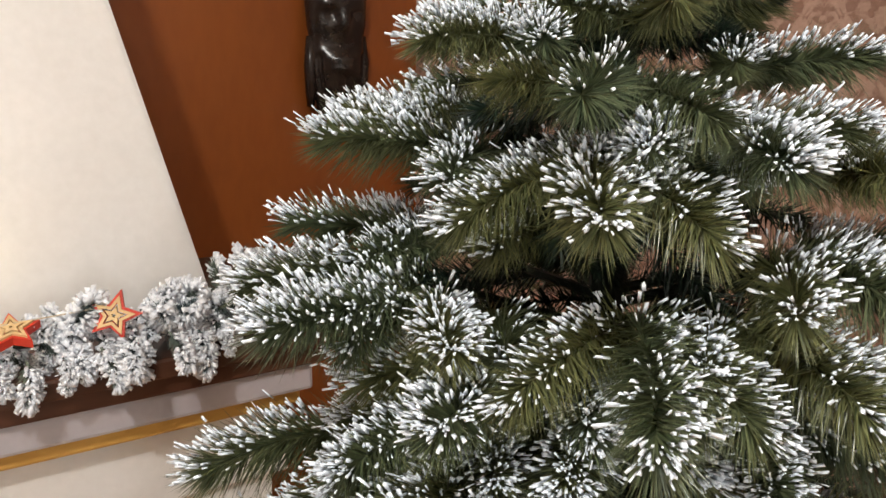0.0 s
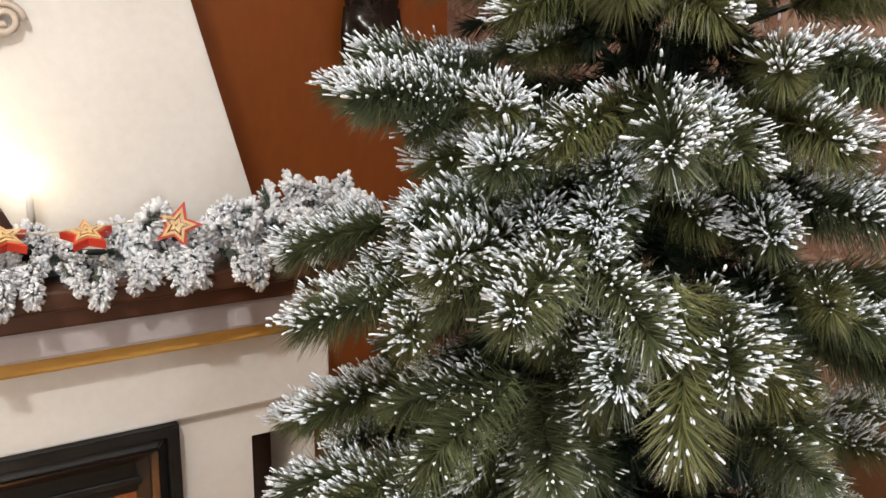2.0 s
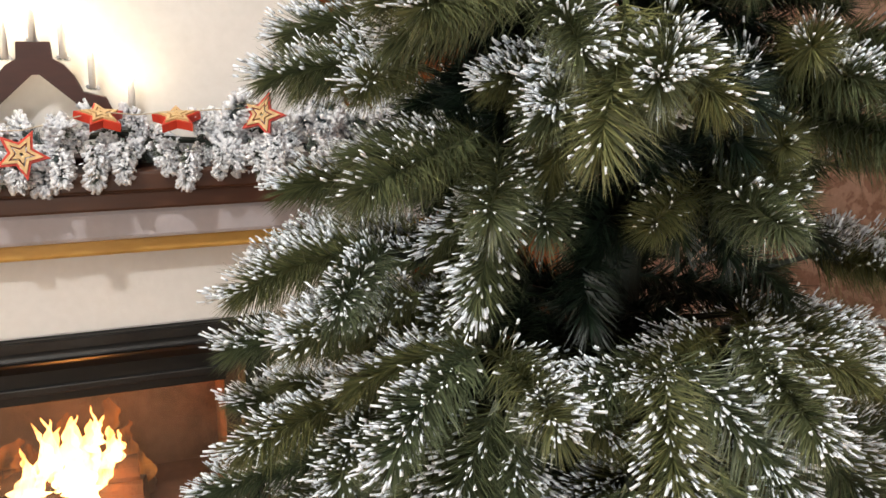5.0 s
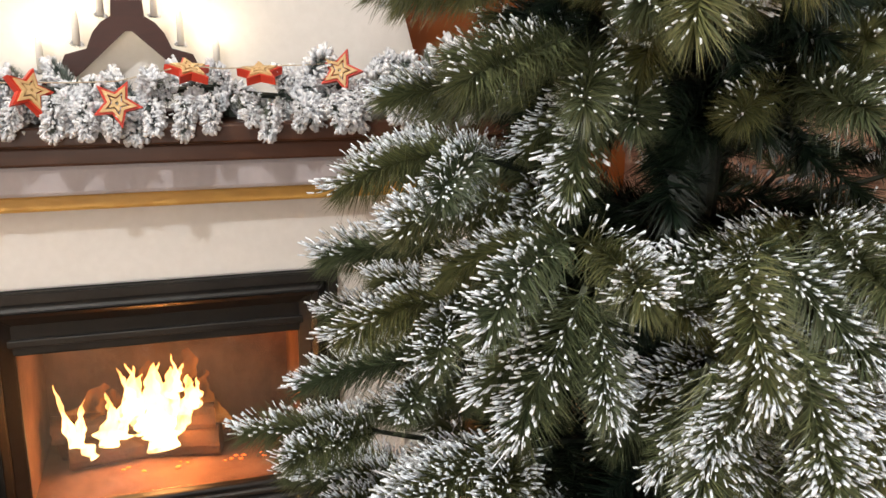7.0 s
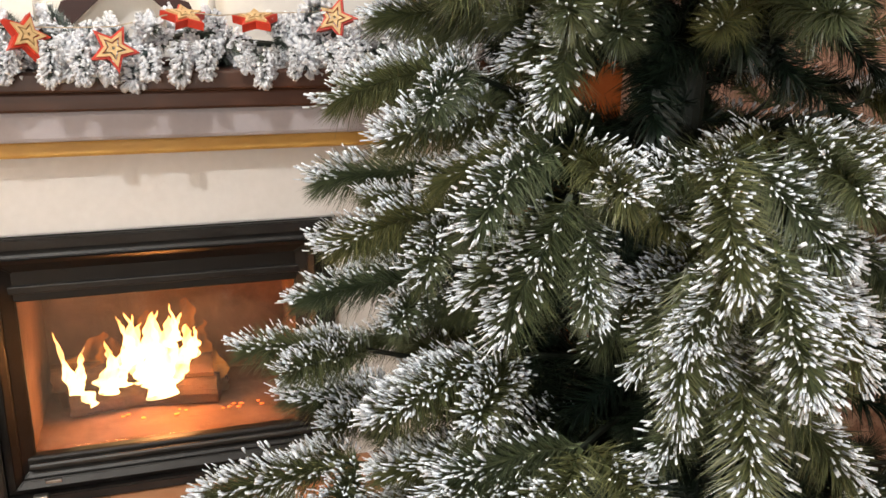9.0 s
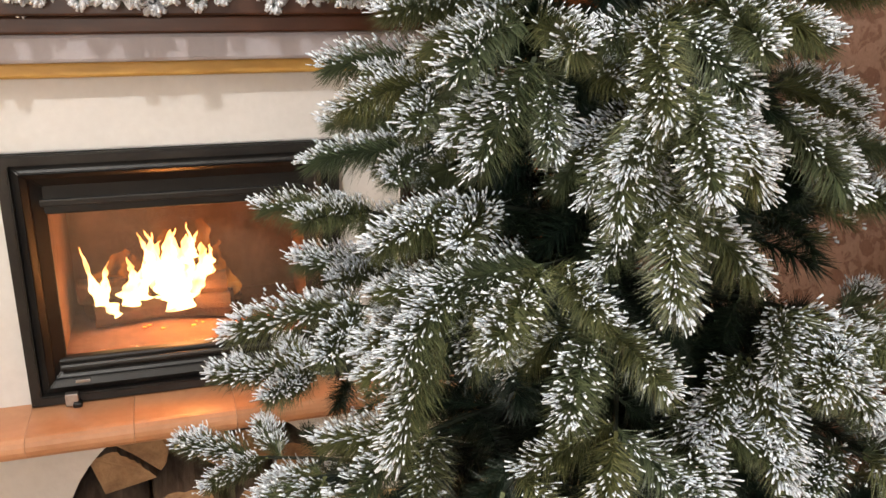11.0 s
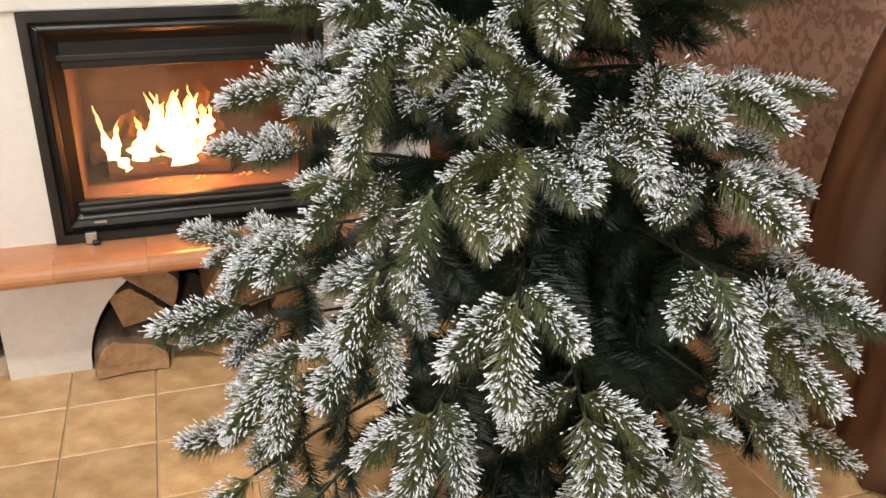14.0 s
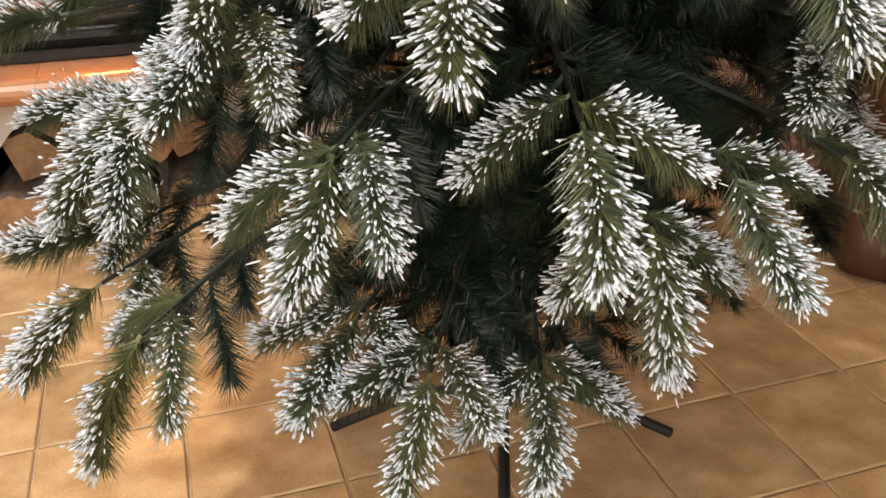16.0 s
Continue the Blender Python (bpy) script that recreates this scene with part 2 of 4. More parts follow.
def frame_ring(x0, x1, z0, z1, width, y_out, y_in, bevel=0.004):
    """A rectangular mitred frame that faces -y: its outer edge at y_out, its inner edge at y_in, set back to y 1.46."""
    bm = bmesh.new()
    back = 1.452
    loops = []
    for off, y in ((0, back), (0, y_out), (width, y_in), (width, back)):
        loops.append([bm.verts.new(c) for c in ((x0 + off, y, z0 + off), (x1 - off, y, z0 + off), (x1 - off, y, z1 - off), (x0 + off, y, z1 - off))])
    for a, b in zip(loops, loops[1:] + loops[:1]):
        for k in range(4):
            bm.faces.new((a[k], a[(k + 1) % 4], b[(k + 1) % 4], b[k]))
    if bevel:
        es = [e for e in bm.edges if all(abs(v.co.y - back) > 1e-5 for v in e.verts)]
        bmesh.ops.bevel(bm, geom=es, offset=bevel, segments=2, affect="EDGES")
    return bm


rng = random.Random(11)

# ---- the room ----
RIGHT, LEFT, BACK, FRONT, TOP = 1.56, -2.4, 2.57, -2.9, 3.60
WALL = 1.424      # the fireplace's face
structure("floor", box(LEFT - 0.1, RIGHT + 0.1, FRONT - 0.1, BACK + 0.1, -0.12, -0.006), GROUT, "ochre ceramic tiled floor with narrow joints", "floor")
structure("ceiling", box(LEFT - 0.1, RIGHT + 0.1, FRONT - 0.1, BACK + 0.1, TOP, TOP + 0.1), CEILING, "plain off-white ceiling", "ceiling")
structure("wall_back", box(LEFT - 0.1, RIGHT, BACK, BACK + 0.1, -0.006, TOP), ORANGE, "smooth orange brown panelled wall behind the chimney", "wall")
structure("wall_right", box(RIGHT, RIGHT + 0.1, FRONT, BACK + 0.1, -0.006, TOP), DAMASK, "pinkish brown damask wallpapered wall", "wall")
structure("wall_left", box(LEFT - 0.1, LEFT, FRONT, BACK, -0.006, TOP), PLASTER, "plain white plaster wall", "wall")
structure("wall_front", box(LEFT - 0.1, RIGHT + 0.1, FRONT - 0.1, FRONT, -0.006, TOP), PLASTER, "plain white plaster wall", "wall")

# ---- the fireplace ----
FX0, FX1 = -0.73, 0.575            # frieze ends
IX0, IX1, IZ0, IZ1 = -0.414, 0.266, 0.371, 0.923   # the iron insert
fire = thing("fireplace", (0, 0, 0), "white plastered fireplace with a dark iron insert and gold-banded cornice", "fireplace")


def lower_wall():
    """The wall under the hearth ledge, with a half-round log niche cut through."""
    cx, r, top = -0.075, 0.312, 0.318
    pts = [(-0.585, -0.006)] + [(cx - r, -0.006)]
    for i in range(1, 24):
        a = math.pi - math.pi * i / 24
        pts.append((cx + r * math.cos(a), min(r * math.sin(a), top - 0.012)))
    pts += [(cx + r, -0.006), (FX1 - 0.03, -0.006), (FX1 - 0.03, top), (-0.585, top)]
    return prism(pts, WALL + 0.004, WALL + 0.13)


part("lower_wall", lower_wall(), PLASTER_ROUGH, fire, "rough white plaster wall with a half-round log niche")
# niche back and sides are near-black, sharing the burnt logs' colour
part("niche_lining", box(-0.45, 0.30, WALL + 0.46, WALL + 0.50, -0.006, 0.318), CHAR_AND_LINING, fire, "dark back of the log niche")
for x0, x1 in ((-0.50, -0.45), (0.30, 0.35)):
    part("niche_side", box(x0, x1, WALL + 0.13, WALL + 0.50, -0.006, 0.318), CHAR_AND_LINING, fire)
part("hearth_core", box(-0.580, FX1 - 0.03, WALL + 0.012, WALL + 0.50, 0.318, 0.362), PLASTER_ROUGH, fire)
part("side_wall", box(-0.566, IX0 - 0.001, WALL, WALL + 0.5, 0.362, IZ1), PLASTER, fire)
NX0, NX1, NZ0, NZ1 = 0.412, 0.520, 0.50, 0.853      # small niche in the pillar
part("pillar", box(IX1 + 0.001, NX0, WALL + 0.004, WALL + 0.5, 0.362, IZ1), PLASTER, fire)
part("pillar_side", box(NX1, FX1 - 0.03, WALL + 0.004, WALL + 0.5, 0.362, IZ1), PLASTER, fire)
part("pillar_lintel", box(NX0, NX1, WALL + 0.004, WALL + 0.5, NZ1, IZ1), PLASTER, fire)
part("pillar_base", box(NX0, NX1, WALL + 0.004, WALL + 0.5, 0.362, NZ0), PLASTER, fire)
part("niche_back", box(NX0, NX1, WALL + 0.20, WALL + 0.24, NZ0, NZ1), SHELF_WOOD, fire, "dark brown niche back")
part("frieze", box(FX0, FX1, WALL - 0.012, WALL + 0.5, IZ1, 1.074, 0.006), PLASTER, fire, "smooth white frieze")
part("gold_band", box(FX0 - 0.012, FX1 + 0.012, 1.372, WALL + 0.5, 1.074, 1.104, 0.006), GOLD, fire, "gold painted band")
part("cornice", box(FX0 - 0.03, FX1 + 0.03, 1.352, WALL + 0.5, 1.104, 1.158, 0.008), LILAC, fire, "lilac grey painted cornice")
for k in range(2):
    part("mantel_board", box(FX0 - 0.05 - 0.012 * k, FX1 + 0.05 + 0.012 * k, 1.338 - 0.018 * k, WALL + 0.5, 1.158 + 0.034 * k, 1.191 + 0.034 * k + 0.002 * k, 0.005),
         SHELF_WOOD, fire, "dark stained wooden mantel board")


def hood():
    bm = bmesh.new()
    rings = []
    for z, x0, x1, y in ((1.226, -0.615, 0.478, 1.475), (2.57, -0.29, 0.150, 1.62), (TOP, -0.29, 0.150, 1.62)):
        rings.append([bm.verts.new(c) for c in ((x0, y, z), (x1, y, z), (x1, 2.0, z), (x0, 2.0, z))])
    for a, b in zip(rings, rings[1:]):
        for k in range(4):
            bm.faces.new((a[k], a[(k + 1) % 4], b[(k + 1) % 4], b[k]))
    bm.faces.new(rings[0][::-1])
    bm.faces.new(rings[-1])
    bmesh.ops.bevel(bm, geom=[e for e in bm.edges if abs(e.verts[0].co.z - e.verts[1].co.z) > 0.5], offset=0.008, segments=2, affect="EDGES")
    return bm


part("hood", hood(), PLASTER, fire, "tapering smooth white chimney hood")

# hearth ledge of glazed terracotta slabs with a rounded nose
def ledge_slab(width):
    pts = [(0.162, 0.0), (0.162, 0.050), (0.026, 0.050)]
    for i in range(0, 9):
        a = math.pi / 2 + math.pi * i / 8
        pts.append((0.025 + 0.025 * math.cos(a), 0.025 + 0.025 * math.sin(a)))
    bm = bmesh.new()
    g = 0.0004
    a = [bm.verts.new((g, y, z)) for y, z in pts]
    b = [bm.verts.new((width - g, y, z)) for y, z in pts]
    bm.faces.new(a)
    bm.faces.new(b[::-1])
    for i in range(len(a)):
        j = (i + 1) % len(a)
        bm.faces.new((a[i], b[i], b[j], a[j]))
    return bm


slab = mesh_of(ledge_slab(0.21), "ledge_slab", TERRACOTTA, smooth=False)
for k in range(6):
    part("ledge_slab", slab, None, fire, "glazed terracotta hearth slab" if k == 0 else "", at=pose(-0.625 + 0.21 * k, 1.264, 0.318))

# iron insert with stepped mouldings
insert = part("iron_insert", frame_ring(IX0, IX1, IZ0, IZ1, 0.022, 1.398, 1.398, 0.003), IRON, fire, "black cast iron stove insert")
part("moulding", frame_ring(IX0 + 0.022, IX1 - 0.022, IZ0 + 0.022, IZ1 - 0.022, 0.018, 1.414, 1.404, 0.003), IRON, insert)
part("moulding", frame_ring(IX0 + 0.040, IX1 - 0.040, IZ0 + 0.040, IZ1 - 0.040, 0.012, 1.398, 1.412, 0.002), IRON, insert)
part("moulding", frame_ring(IX0 + 0.052, IX1 - 0.052, IZ0 + 0.052, IZ1 - 0.052, 0.024, 1.420, 1.440, 0.002), IRON, insert)
GX0, GX1, GZ0, GZ1 = IX0 + 0.076, IX1 - 0.066, IZ0 + 0.098, IZ1 - 0.135
# upper rail in a near-black tone, darker than the iron round it
part("door_rail", box(GX0 - 0.02, GX1 + 0.02, 1.438, 1.455, GZ1, IZ1 - 0.06, 0.004), IRON_BLACK, insert)
part("door_rib", box(GX0 - 0.015, GX1 + 0.015, 1.432, 1.440, GZ1 + 0.018, GZ1 + 0.034, 0.003), IRON, insert)
part("door_rail", box(GX0 - 0.02, GX1 + 0.02, 1.428, 1.455, IZ0 + 0.06, GZ0 - 0.004, 0.006), IRON, insert)
part("door_bar", tube([(GX0 - 0.01, 1.424, IZ0 + 0.075), (GX1 + 0.01, 1.424, IZ0 + 0.075)], 0.008, 10), IRON, insert)
part("glass_pane", box(GX0, GX1, 1.446, 1.450, GZ0, GZ1), GLASS, insert, "clear stove glass")
part("latch", box(-0.345, -0.318, 1.384, 1.399, 0.371, 0.400, 0.002), STEEL, insert, "small worn steel latch")
part("latch_knob", box(-0.330, -0.312, 1.376, 1.397, 0.369, 0.381, 0.003), IRON, insert)
part("badge", box(-0.322, -0.292, 1.4035, 1.411, 0.415, 0.422, 0.001), STEEL, insert, "small brass coloured badge")
# firebox
FB = WALL + 0.36
part("firebox_floor", box(GX0 - 0.03, GX1 + 0.03, 1.455, FB, 0.42, 0.455), FIREBRICK, fire)
part("firebox_back", box(GX0 - 0.03, GX1 + 0.03, FB, FB + 0.03, 0.42, 0.90), FIREBRICK, fire)
part("firebox_top", box(GX0 - 0.03, GX1 + 0.03, 1.455, FB, 0.86, 0.90), CHAR_AND_LINING, fire)
for x in (GX0 - 0.03, GX1 + 0.005):
    part("firebox_side", box(x, x + 0.025, 1.455, FB, 0.455, 0.86), FIREBRICK, fire)


def log_mesh(length, radius, split, seed):
    """A log along y: full round, or split to a half or quarter round."""
    r = random.Random(seed)
    arc = {0: 2 * math.pi, 1: math.pi, 2: math.pi / 2}[split]
    n = 20
    bm = bmesh.new()
    rings = []
    for j in range(9):
        y = length * j / 8
        ring = []
        for i in range(n + (0 if split == 0 else 1)):
            a = arc * i / n
            rr = radius * (1 + 0.20 * noise.noise((math.cos(a) * 1.6 + seed, math.sin(a) * 1.6, y * 3)) + 0.07 * noise.noise((math.cos(a) * 7 + seed, math.sin(a) * 7, y * 5)))
            ring.append(bm.verts.new((rr * math.cos(a), y + (r.uniform(-0.004, 0.004) if j in (0, 8) else 0), rr * math.sin(a))))
        if split:
            ring.append(bm.verts.new((0.05 * radius + 0.08 * radius * noise.noise((seed, y * 9, 3)), y, 0.04 * radius)))
        rings.append(ring)
    m = len(rings[0])
    for a, b in zip(rings, rings[1:]):
        for k in range(m):
            f = bm.faces.new((a[k], a[(k + 1) % m], b[(k + 1) % m], b[k]))
            f.material_index = 0 if (split == 0 or k < n) else 1
    for ring in (rings[0][::-1], rings[-1]):
        f = bm.faces.new(ring)
        f.material_index = 1
    return bm


def log(place, length, radius, split, roll, yaw, seed, label, mats):
    me = mesh_of(log_mesh(length, radius, split, seed), "log", *mats)
    ob = new("firewood_log", me)
    ob.matrix_world = pose(*place) @ pose(0, 0, 0, 0, 0, yaw) @ pose(0, 0, 0, 0, roll, 0)
    return tagged(ob, label, "log", "firewood logs")


HALF = "split half log of firewood with grey bark"
Y0 = WALL + 0.0
log((-0.285, Y0 - 0.055, 0.004), 0.32, 0.095, 1, 0, 3, 1, HALF + " lying on the floor", (BARK, LOGWOOD))
log((-0.30, Y0 + 0.012, 0.100), 0.34, 0.115, 2, -12, 2, 2, "rough split quarter log leaning in the niche", (BARK, LOGWOOD))
log((-0.225, Y0 + 0.0, 0.205), 0.33, 0.080, 1, 40, -2, 3, "split log with pale wood face up", (BARK, LOGWOOD))
log((-0.115, Y0 - 0.03, 0.030), 0.32, 0.082, 1, 24, 1, 4, "tilted split half log of firewood with bark", (BARK, LOGWOOD))
log((-0.09, Y0 + 0.01, 0.170), 0.32, 0.105, 2, 35, 2, 5, "pale split quarter log of firewood", (BARK, LOGWOOD))
log((0.08, Y0 - 0.01, 0.004), 0.32, 0.090, 1, 0, -3, 6, HALF, (BARK, LOGWOOD))
log((0.03, Y0 + 0.01, 0.115), 0.32, 0.110, 2, -20, 2, 7, "split quarter log of firewood with bark", (BARK, LOGWOOD))
log((0.155, Y0 + 0.01, 0.110), 0.32, 0.060, 0, 40, 0, 8, "thin round log of firewood", (BARK, LOGWOOD))
# burning logs
for x, y, z, yaw, r, sd in ((-0.14, 1.60, 0.49, 78, 0.035, 21), (-0.12, 1.66, 0.485, 98, 0.032, 22), (-0.15, 1.62, 0.535, 86, 0.03, 23)):
    ob = log((x + 0.17, y, z), 0.34, r, 0, 0, yaw, sd, "charred burning log inside the stove", (CHAR_AND_LINING, CHAR_AND_LINING))
for k in range(14):
    bm = bmesh.new()
    bmesh.ops.create_icosphere(bm, subdivisions=1, radius=1)
    s = rng.uniform(0.0025, 0.005)
    for v in bm.verts:
        v.co = Vector((v.co.x * s * 1.5, v.co.y * s, v.co.z * s * 0.7)) * rng.uniform(0.8, 1.2)
    e = new("ember", mesh_of(bm, "ember", glowing("ember_glow", (1.0, 0.22, 0.04), 0.9) if k == 0 else bpy.data.materials["ember_glow"]))
    e.location = (rng.uniform(-0.20, 0.12), rng.uniform(1.545, 1.575), 0.461)
    tagged(e, "small glowing ember on the firebox floor", "ember", "embers")


def flame_mesh(height, width, seed, blunt=3.0):
    """A ragged tongue of flame, flattened in depth: blunt ones end round, others lick to a point."""
    bm = bmesh.new()
    rings = []
    n, m = 26, 12
    for j in range(n + 1):
        t = j / n
        w = width * (0.55 + 0.45 * math.sin(math.pi * min(1.0, t * 1.1 + 0.25))) * max(0.0, 1 - t ** blunt) ** 0.7 * (0.85 + 0.8 * noise.noise((seed, t * 6, 0)))
        cx = width * (0.8 * noise.noise((seed + 5, t * 2.6, 1)) * t + 0.22 * noise.noise((seed + 2, t * 9, 4)))
        cy = 0.15 * width * noise.noise((seed + 9, t * 3, 2))
        rings.append([bm.verts.new((cx + max(w, 0.0006) * math.cos(2 * math.pi * k / m), cy + 0.35 * max(w, 0.0006) * math.sin(2 * math.pi * k / m), height * t)) for k in range(m)])
    for a, b in zip(rings, rings[1:]):
        for k in range(m):
            bm.faces.new((a[k], a[(k + 1) % m], b[(k + 1) % m], b[k]))
    return bm


blaze = thing("fire_flames", (-0.118, 1.59, 0.50), "bright yellow white flames licking over burning logs", "fire")
fr = random.Random(3)
# the broad white body, leaning from the low side to a rounded crest
for k in range(13):
    u = k / 12
    x = -0.085 + 0.19 * u
    tall = 0.075 + 0.095 * math.sin(math.pi * min(1.0, 0.15 + 0.85 * u)) + fr.uniform(-0.02, 0.02)
    part("flame", flame_mesh(tall, fr.uniform(0.016, 0.036), k * 3.1, 3.0), FLAME_CORE, blaze, at=pose(x, fr.uniform(-0.04, 0.04), fr.uniform(0.0, 0.022), 0, fr.uniform(-14, 20), 0), smooth=True)
# torn tongues over the crest
for k, (x, z, h, w, lean) in enumerate(((-0.02, 0.09, 0.11, 0.014, -18), (-0.045, 0.07, 0.09, 0.012, 10), (0.065, 0.11, 0.09, 0.012, -6), (0.01, 0.11, 0.09, 0.017, 8), (0.045, 0.10, 0.085, 0.015, 22), (0.09, 0.08, 0.07, 0.018, 14), (-0.06, 0.03, 0.10, 0.015, 16))):
    part("flame", flame_mesh(h, w, 40 + k * 5.3, 2.0), FLAME_CORE, blaze, at=pose(x, fr.uniform(-0.02, 0.02), z, 0, lean, 0), smooth=True)
# a thin wisp standing apart
for k, (x, h, w, lean) in enumerate(((-0.115, 0.10, 0.015, -30), (-0.155, 0.15, 0.013, -8), (-0.145, 0.11, 0.015, 12))):
    part("flame", flame_mesh(h, w, 90 + k * 4.3, 2.2), FLAME_CORE, blaze, at=pose(x, -0.01, -0.01 + 0.03 * (k > 0), 0, lean, 0), smooth=True)
# faint glowing shells behind the flames, drawing the fire's orange haze as shapes
for k in range(5):
    x = -0.13 + 0.06 * k
    part("flame", flame_mesh(fr.uniform(0.12, 0.21), fr.uniform(0.05, 0.08), 140 + k * 2.7, 3.0), FLAME_HALO, blaze, at=pose(x, 0.05, -0.005, 0, fr.uniform(-8, 14), 0), smooth=True)

# ---- dark fuel bag beside the chimney ----
def fuel_bag():
    ob = thing("fuel_bag", (-0.79, 1.70, 0.0), "sagging black woven fuel bag standing on the floor tiles", "bag")
    bm = box(-0.17, 0.17, -0.17, 0.17, 0.002, 0.52, 0.05, segments=4)
    bmesh.ops.subdivide_edges(bm, edges=bm.edges[:], cuts=2, use_grid_fill=True)
    for v in bm.verts:
        k = noise.noise_vector(v.co * 7) * 0.016
        v.co = Vector((v.co.x * (1.04 - 0.25 * v.co.z), v.co.y * (1.04 - 0.25 * v.co.z), v.co.z)) + Vector((k.x, k.y, 0.4 * k.z if v.co.z > 0.1 else 0.0))
    part("sack", bm, BAGCLOTH, ob, smooth=True)
    for y in (-0.09, 0.09):
        part("strap", tube([(-0.07, y, 0.49), (-0.05, y, 0.56), (0.05, y, 0.56), (0.07, y, 0.49)], 0.008, 8), BAGCLOTH, ob)
    return ob


fuel_bag()

# ---- scrolled plaque on the hood ----
def hood_plaque():
    ob = thing("wall_plaque", (-0.045, 1.508, 1.70), "beige scroll-edged plaster plaque hung on the white chimney hood", "plaque")
    ob.matrix_world = ob.matrix_world @ pose(0, 0, 0, -6, 0, 0)
    bm = prism([(0.085 * math.cos(2 * math.pi * k / 40), 0.110 * math.sin(2 * math.pi * k / 40)) for k in range(40)], 0.002, 0.016)
    part("plate", bm, PLAQUE, ob)
    ring = []
    for k in range(72):
        a = 2 * math.pi * k / 72
        g = 1 + 0.06 * math.cos(8 * a)
        ring.append((0.098 * g * math.cos(a), 0.004, 0.124 * g * math.sin(a)))
    part("rim", tube(ring + ring[:2], 0.009, 8, caps=False), PLAQUE, ob, smooth=True)
    for side in (-1, 1):
        scroll = []
        for k in range(26):
            a = k / 25 * 3.6 * math.pi
            q = 0.030 * (1 - k / 32)
            scroll.append((side * (0.098 + q * math.cos(a)), 0.0, -0.058 + q * math.sin(a)))
        part("scroll", tube(scroll, 0.006, 7), PLAQUE, ob, smooth=True)
    return ob


hood_plaque()

# ---- the carved mask on the back wall ----
def carved_mask():
    """A long carved face: side locks, brow and nose, lips, and a grooved beard cut square below."""
    bm = bmesh.new()
    rings = []
    prof = ((0.0, 0.062, 0.034), (0.012, 0.070, 0.042), (0.09, 0.078, 0.048), (0.15, 0.090, 0.054), (0.20, 0.092, 0.056), (0.25, 0.092, 0.052),
            (0.28, 0.098, 0.058), (0.36, 0.102, 0.068), (0.42, 0.102, 0.070), (0.50, 0.098, 0.066), (0.58, 0.080, 0.05), (0.64, 0.05, 0.03), (0.66, 0.01, 0.01))
    n, rows = 64, 66
    for j in range(rows + 1):
        z = 0.66 * j / rows
        i = max(k for k in range(len(prof) - 1) if prof[k][0] <= z + 1e-9)
        (z0, w0, d0), (z1, w1, d1) = prof[i], prof[i + 1]
        t = (z - z0) / (z1 - z0)
        w, d = w0 + (w1 - w0) * t, d0 + (d1 - d0) * t
        ring = []
        for k in range(n):
            a = 2 * math.pi * k / n
            f = (a - 1.5 * math.pi + math.pi) % (2 * math.pi) - math.pi      # angle from the front

            def bump(f0, fw, h0, hw):
                return math.exp(-((f - f0) / fw) ** 2 - ((z - h0) / hw) ** 2)

            front = 0.020 * bump(0, 0.20, 0.29, 0.045) + 0.012 * bump(0, 0.45, 0.182, 0.010) + 0.012 * bump(0, 0.40, 0.152, 0.011)
            front += 0.010 * (bump(0.55, 0.30, 0.345, 0.012) + bump(-0.55, 0.30, 0.345, 0.012)) + 0.014 * bump(0, 0.6, 0.165, 0.04)
            front -= 0.014 * (bump(0.45, 0.22, 0.318, 0.016) + bump(-0.45, 0.22, 0.318, 0.016)) + 0.008 * bump(0, 1.0, 0.225, 0.014)
            if z < 0.125 and abs(f) < 0.85:
                front += 0.0035 * math.cos(26 * f)
            if z < 0.20:
                front -= 0.020 * (math.exp(-((abs(f) - 1.0) / 0.12) ** 2))
            ring.append(bm.verts.new((w * math.cos(a) * (1 + front / d * 0.5), d * math.sin(a) - front * math.cos(f), z)))
        rings.append(ring)
    for a, b in zip(rings, rings[1:]):
        for k in range(n):
            bm.faces.new((a[k], a[(k + 1) % n], b[(k + 1) % n], b[k]))
    bm.faces.new(rings[0][::-1])
    bm.faces.new(rings[-1])
    # side locks that hang beside the beard
    for side in (-1, 1):
        tube([(side * 0.088, 0.012, 0.035), (side * 0.090, 0.004, 0.08), (side * 0.092, 0.0, 0.16), (side * 0.088, 0.0, 0.25)], [0.012, 0.017, 0.020, 0.014], 10, bm)
    return bm


mask = new("wooden_carving", mesh_of(carved_mask(), "wooden_carving", EBONY, smooth=True))
mask.location = (1.235, BACK - 0.055, 1.475)
tagged(mask, "glossy dark carved wooden wall carving hung on an orange wall", "carving")

# ---- the curtain ----
def curtain():
    bm = bmesh.new()
    rows, cols = 40, 110
    grid = []
    for j in range(rows + 1):
        z = 0.012 + (2.36 - 0.012) * j / rows
        edge = 0.65 + 0.24 / (1 + math.exp((z - 0.90) / 0.16))
        far = -0.55
        line = []
        for i in range(cols + 1):
            u = i / cols
            y = edge + (far - edge) * u
            fold = 0.030 * math.sin(u * 34 + 1.4 * math.sin(z * 1.3) + 0.6) + 0.012 * math.sin(u * 71 + z * 2)
            flare = 0.07 * math.exp(-z / 0.35) * math.sin(min(1, u * 3.0) * math.pi / 2)
            x = 1.315 - flare + fold * (0.65 + 0.35 * math.sin(z * 1.7 + u * 5)) + 0.010 * noise.noise((y * 9, z * 5, 4))
            line.append(bm.verts.new((x, y, z)))
        grid.append(line)
    for a, b in zip(grid, grid[1:]):
        for i in range(cols):
            bm.faces.new((a[i], a[i + 1], b[i + 1], b[i]))
    return bm


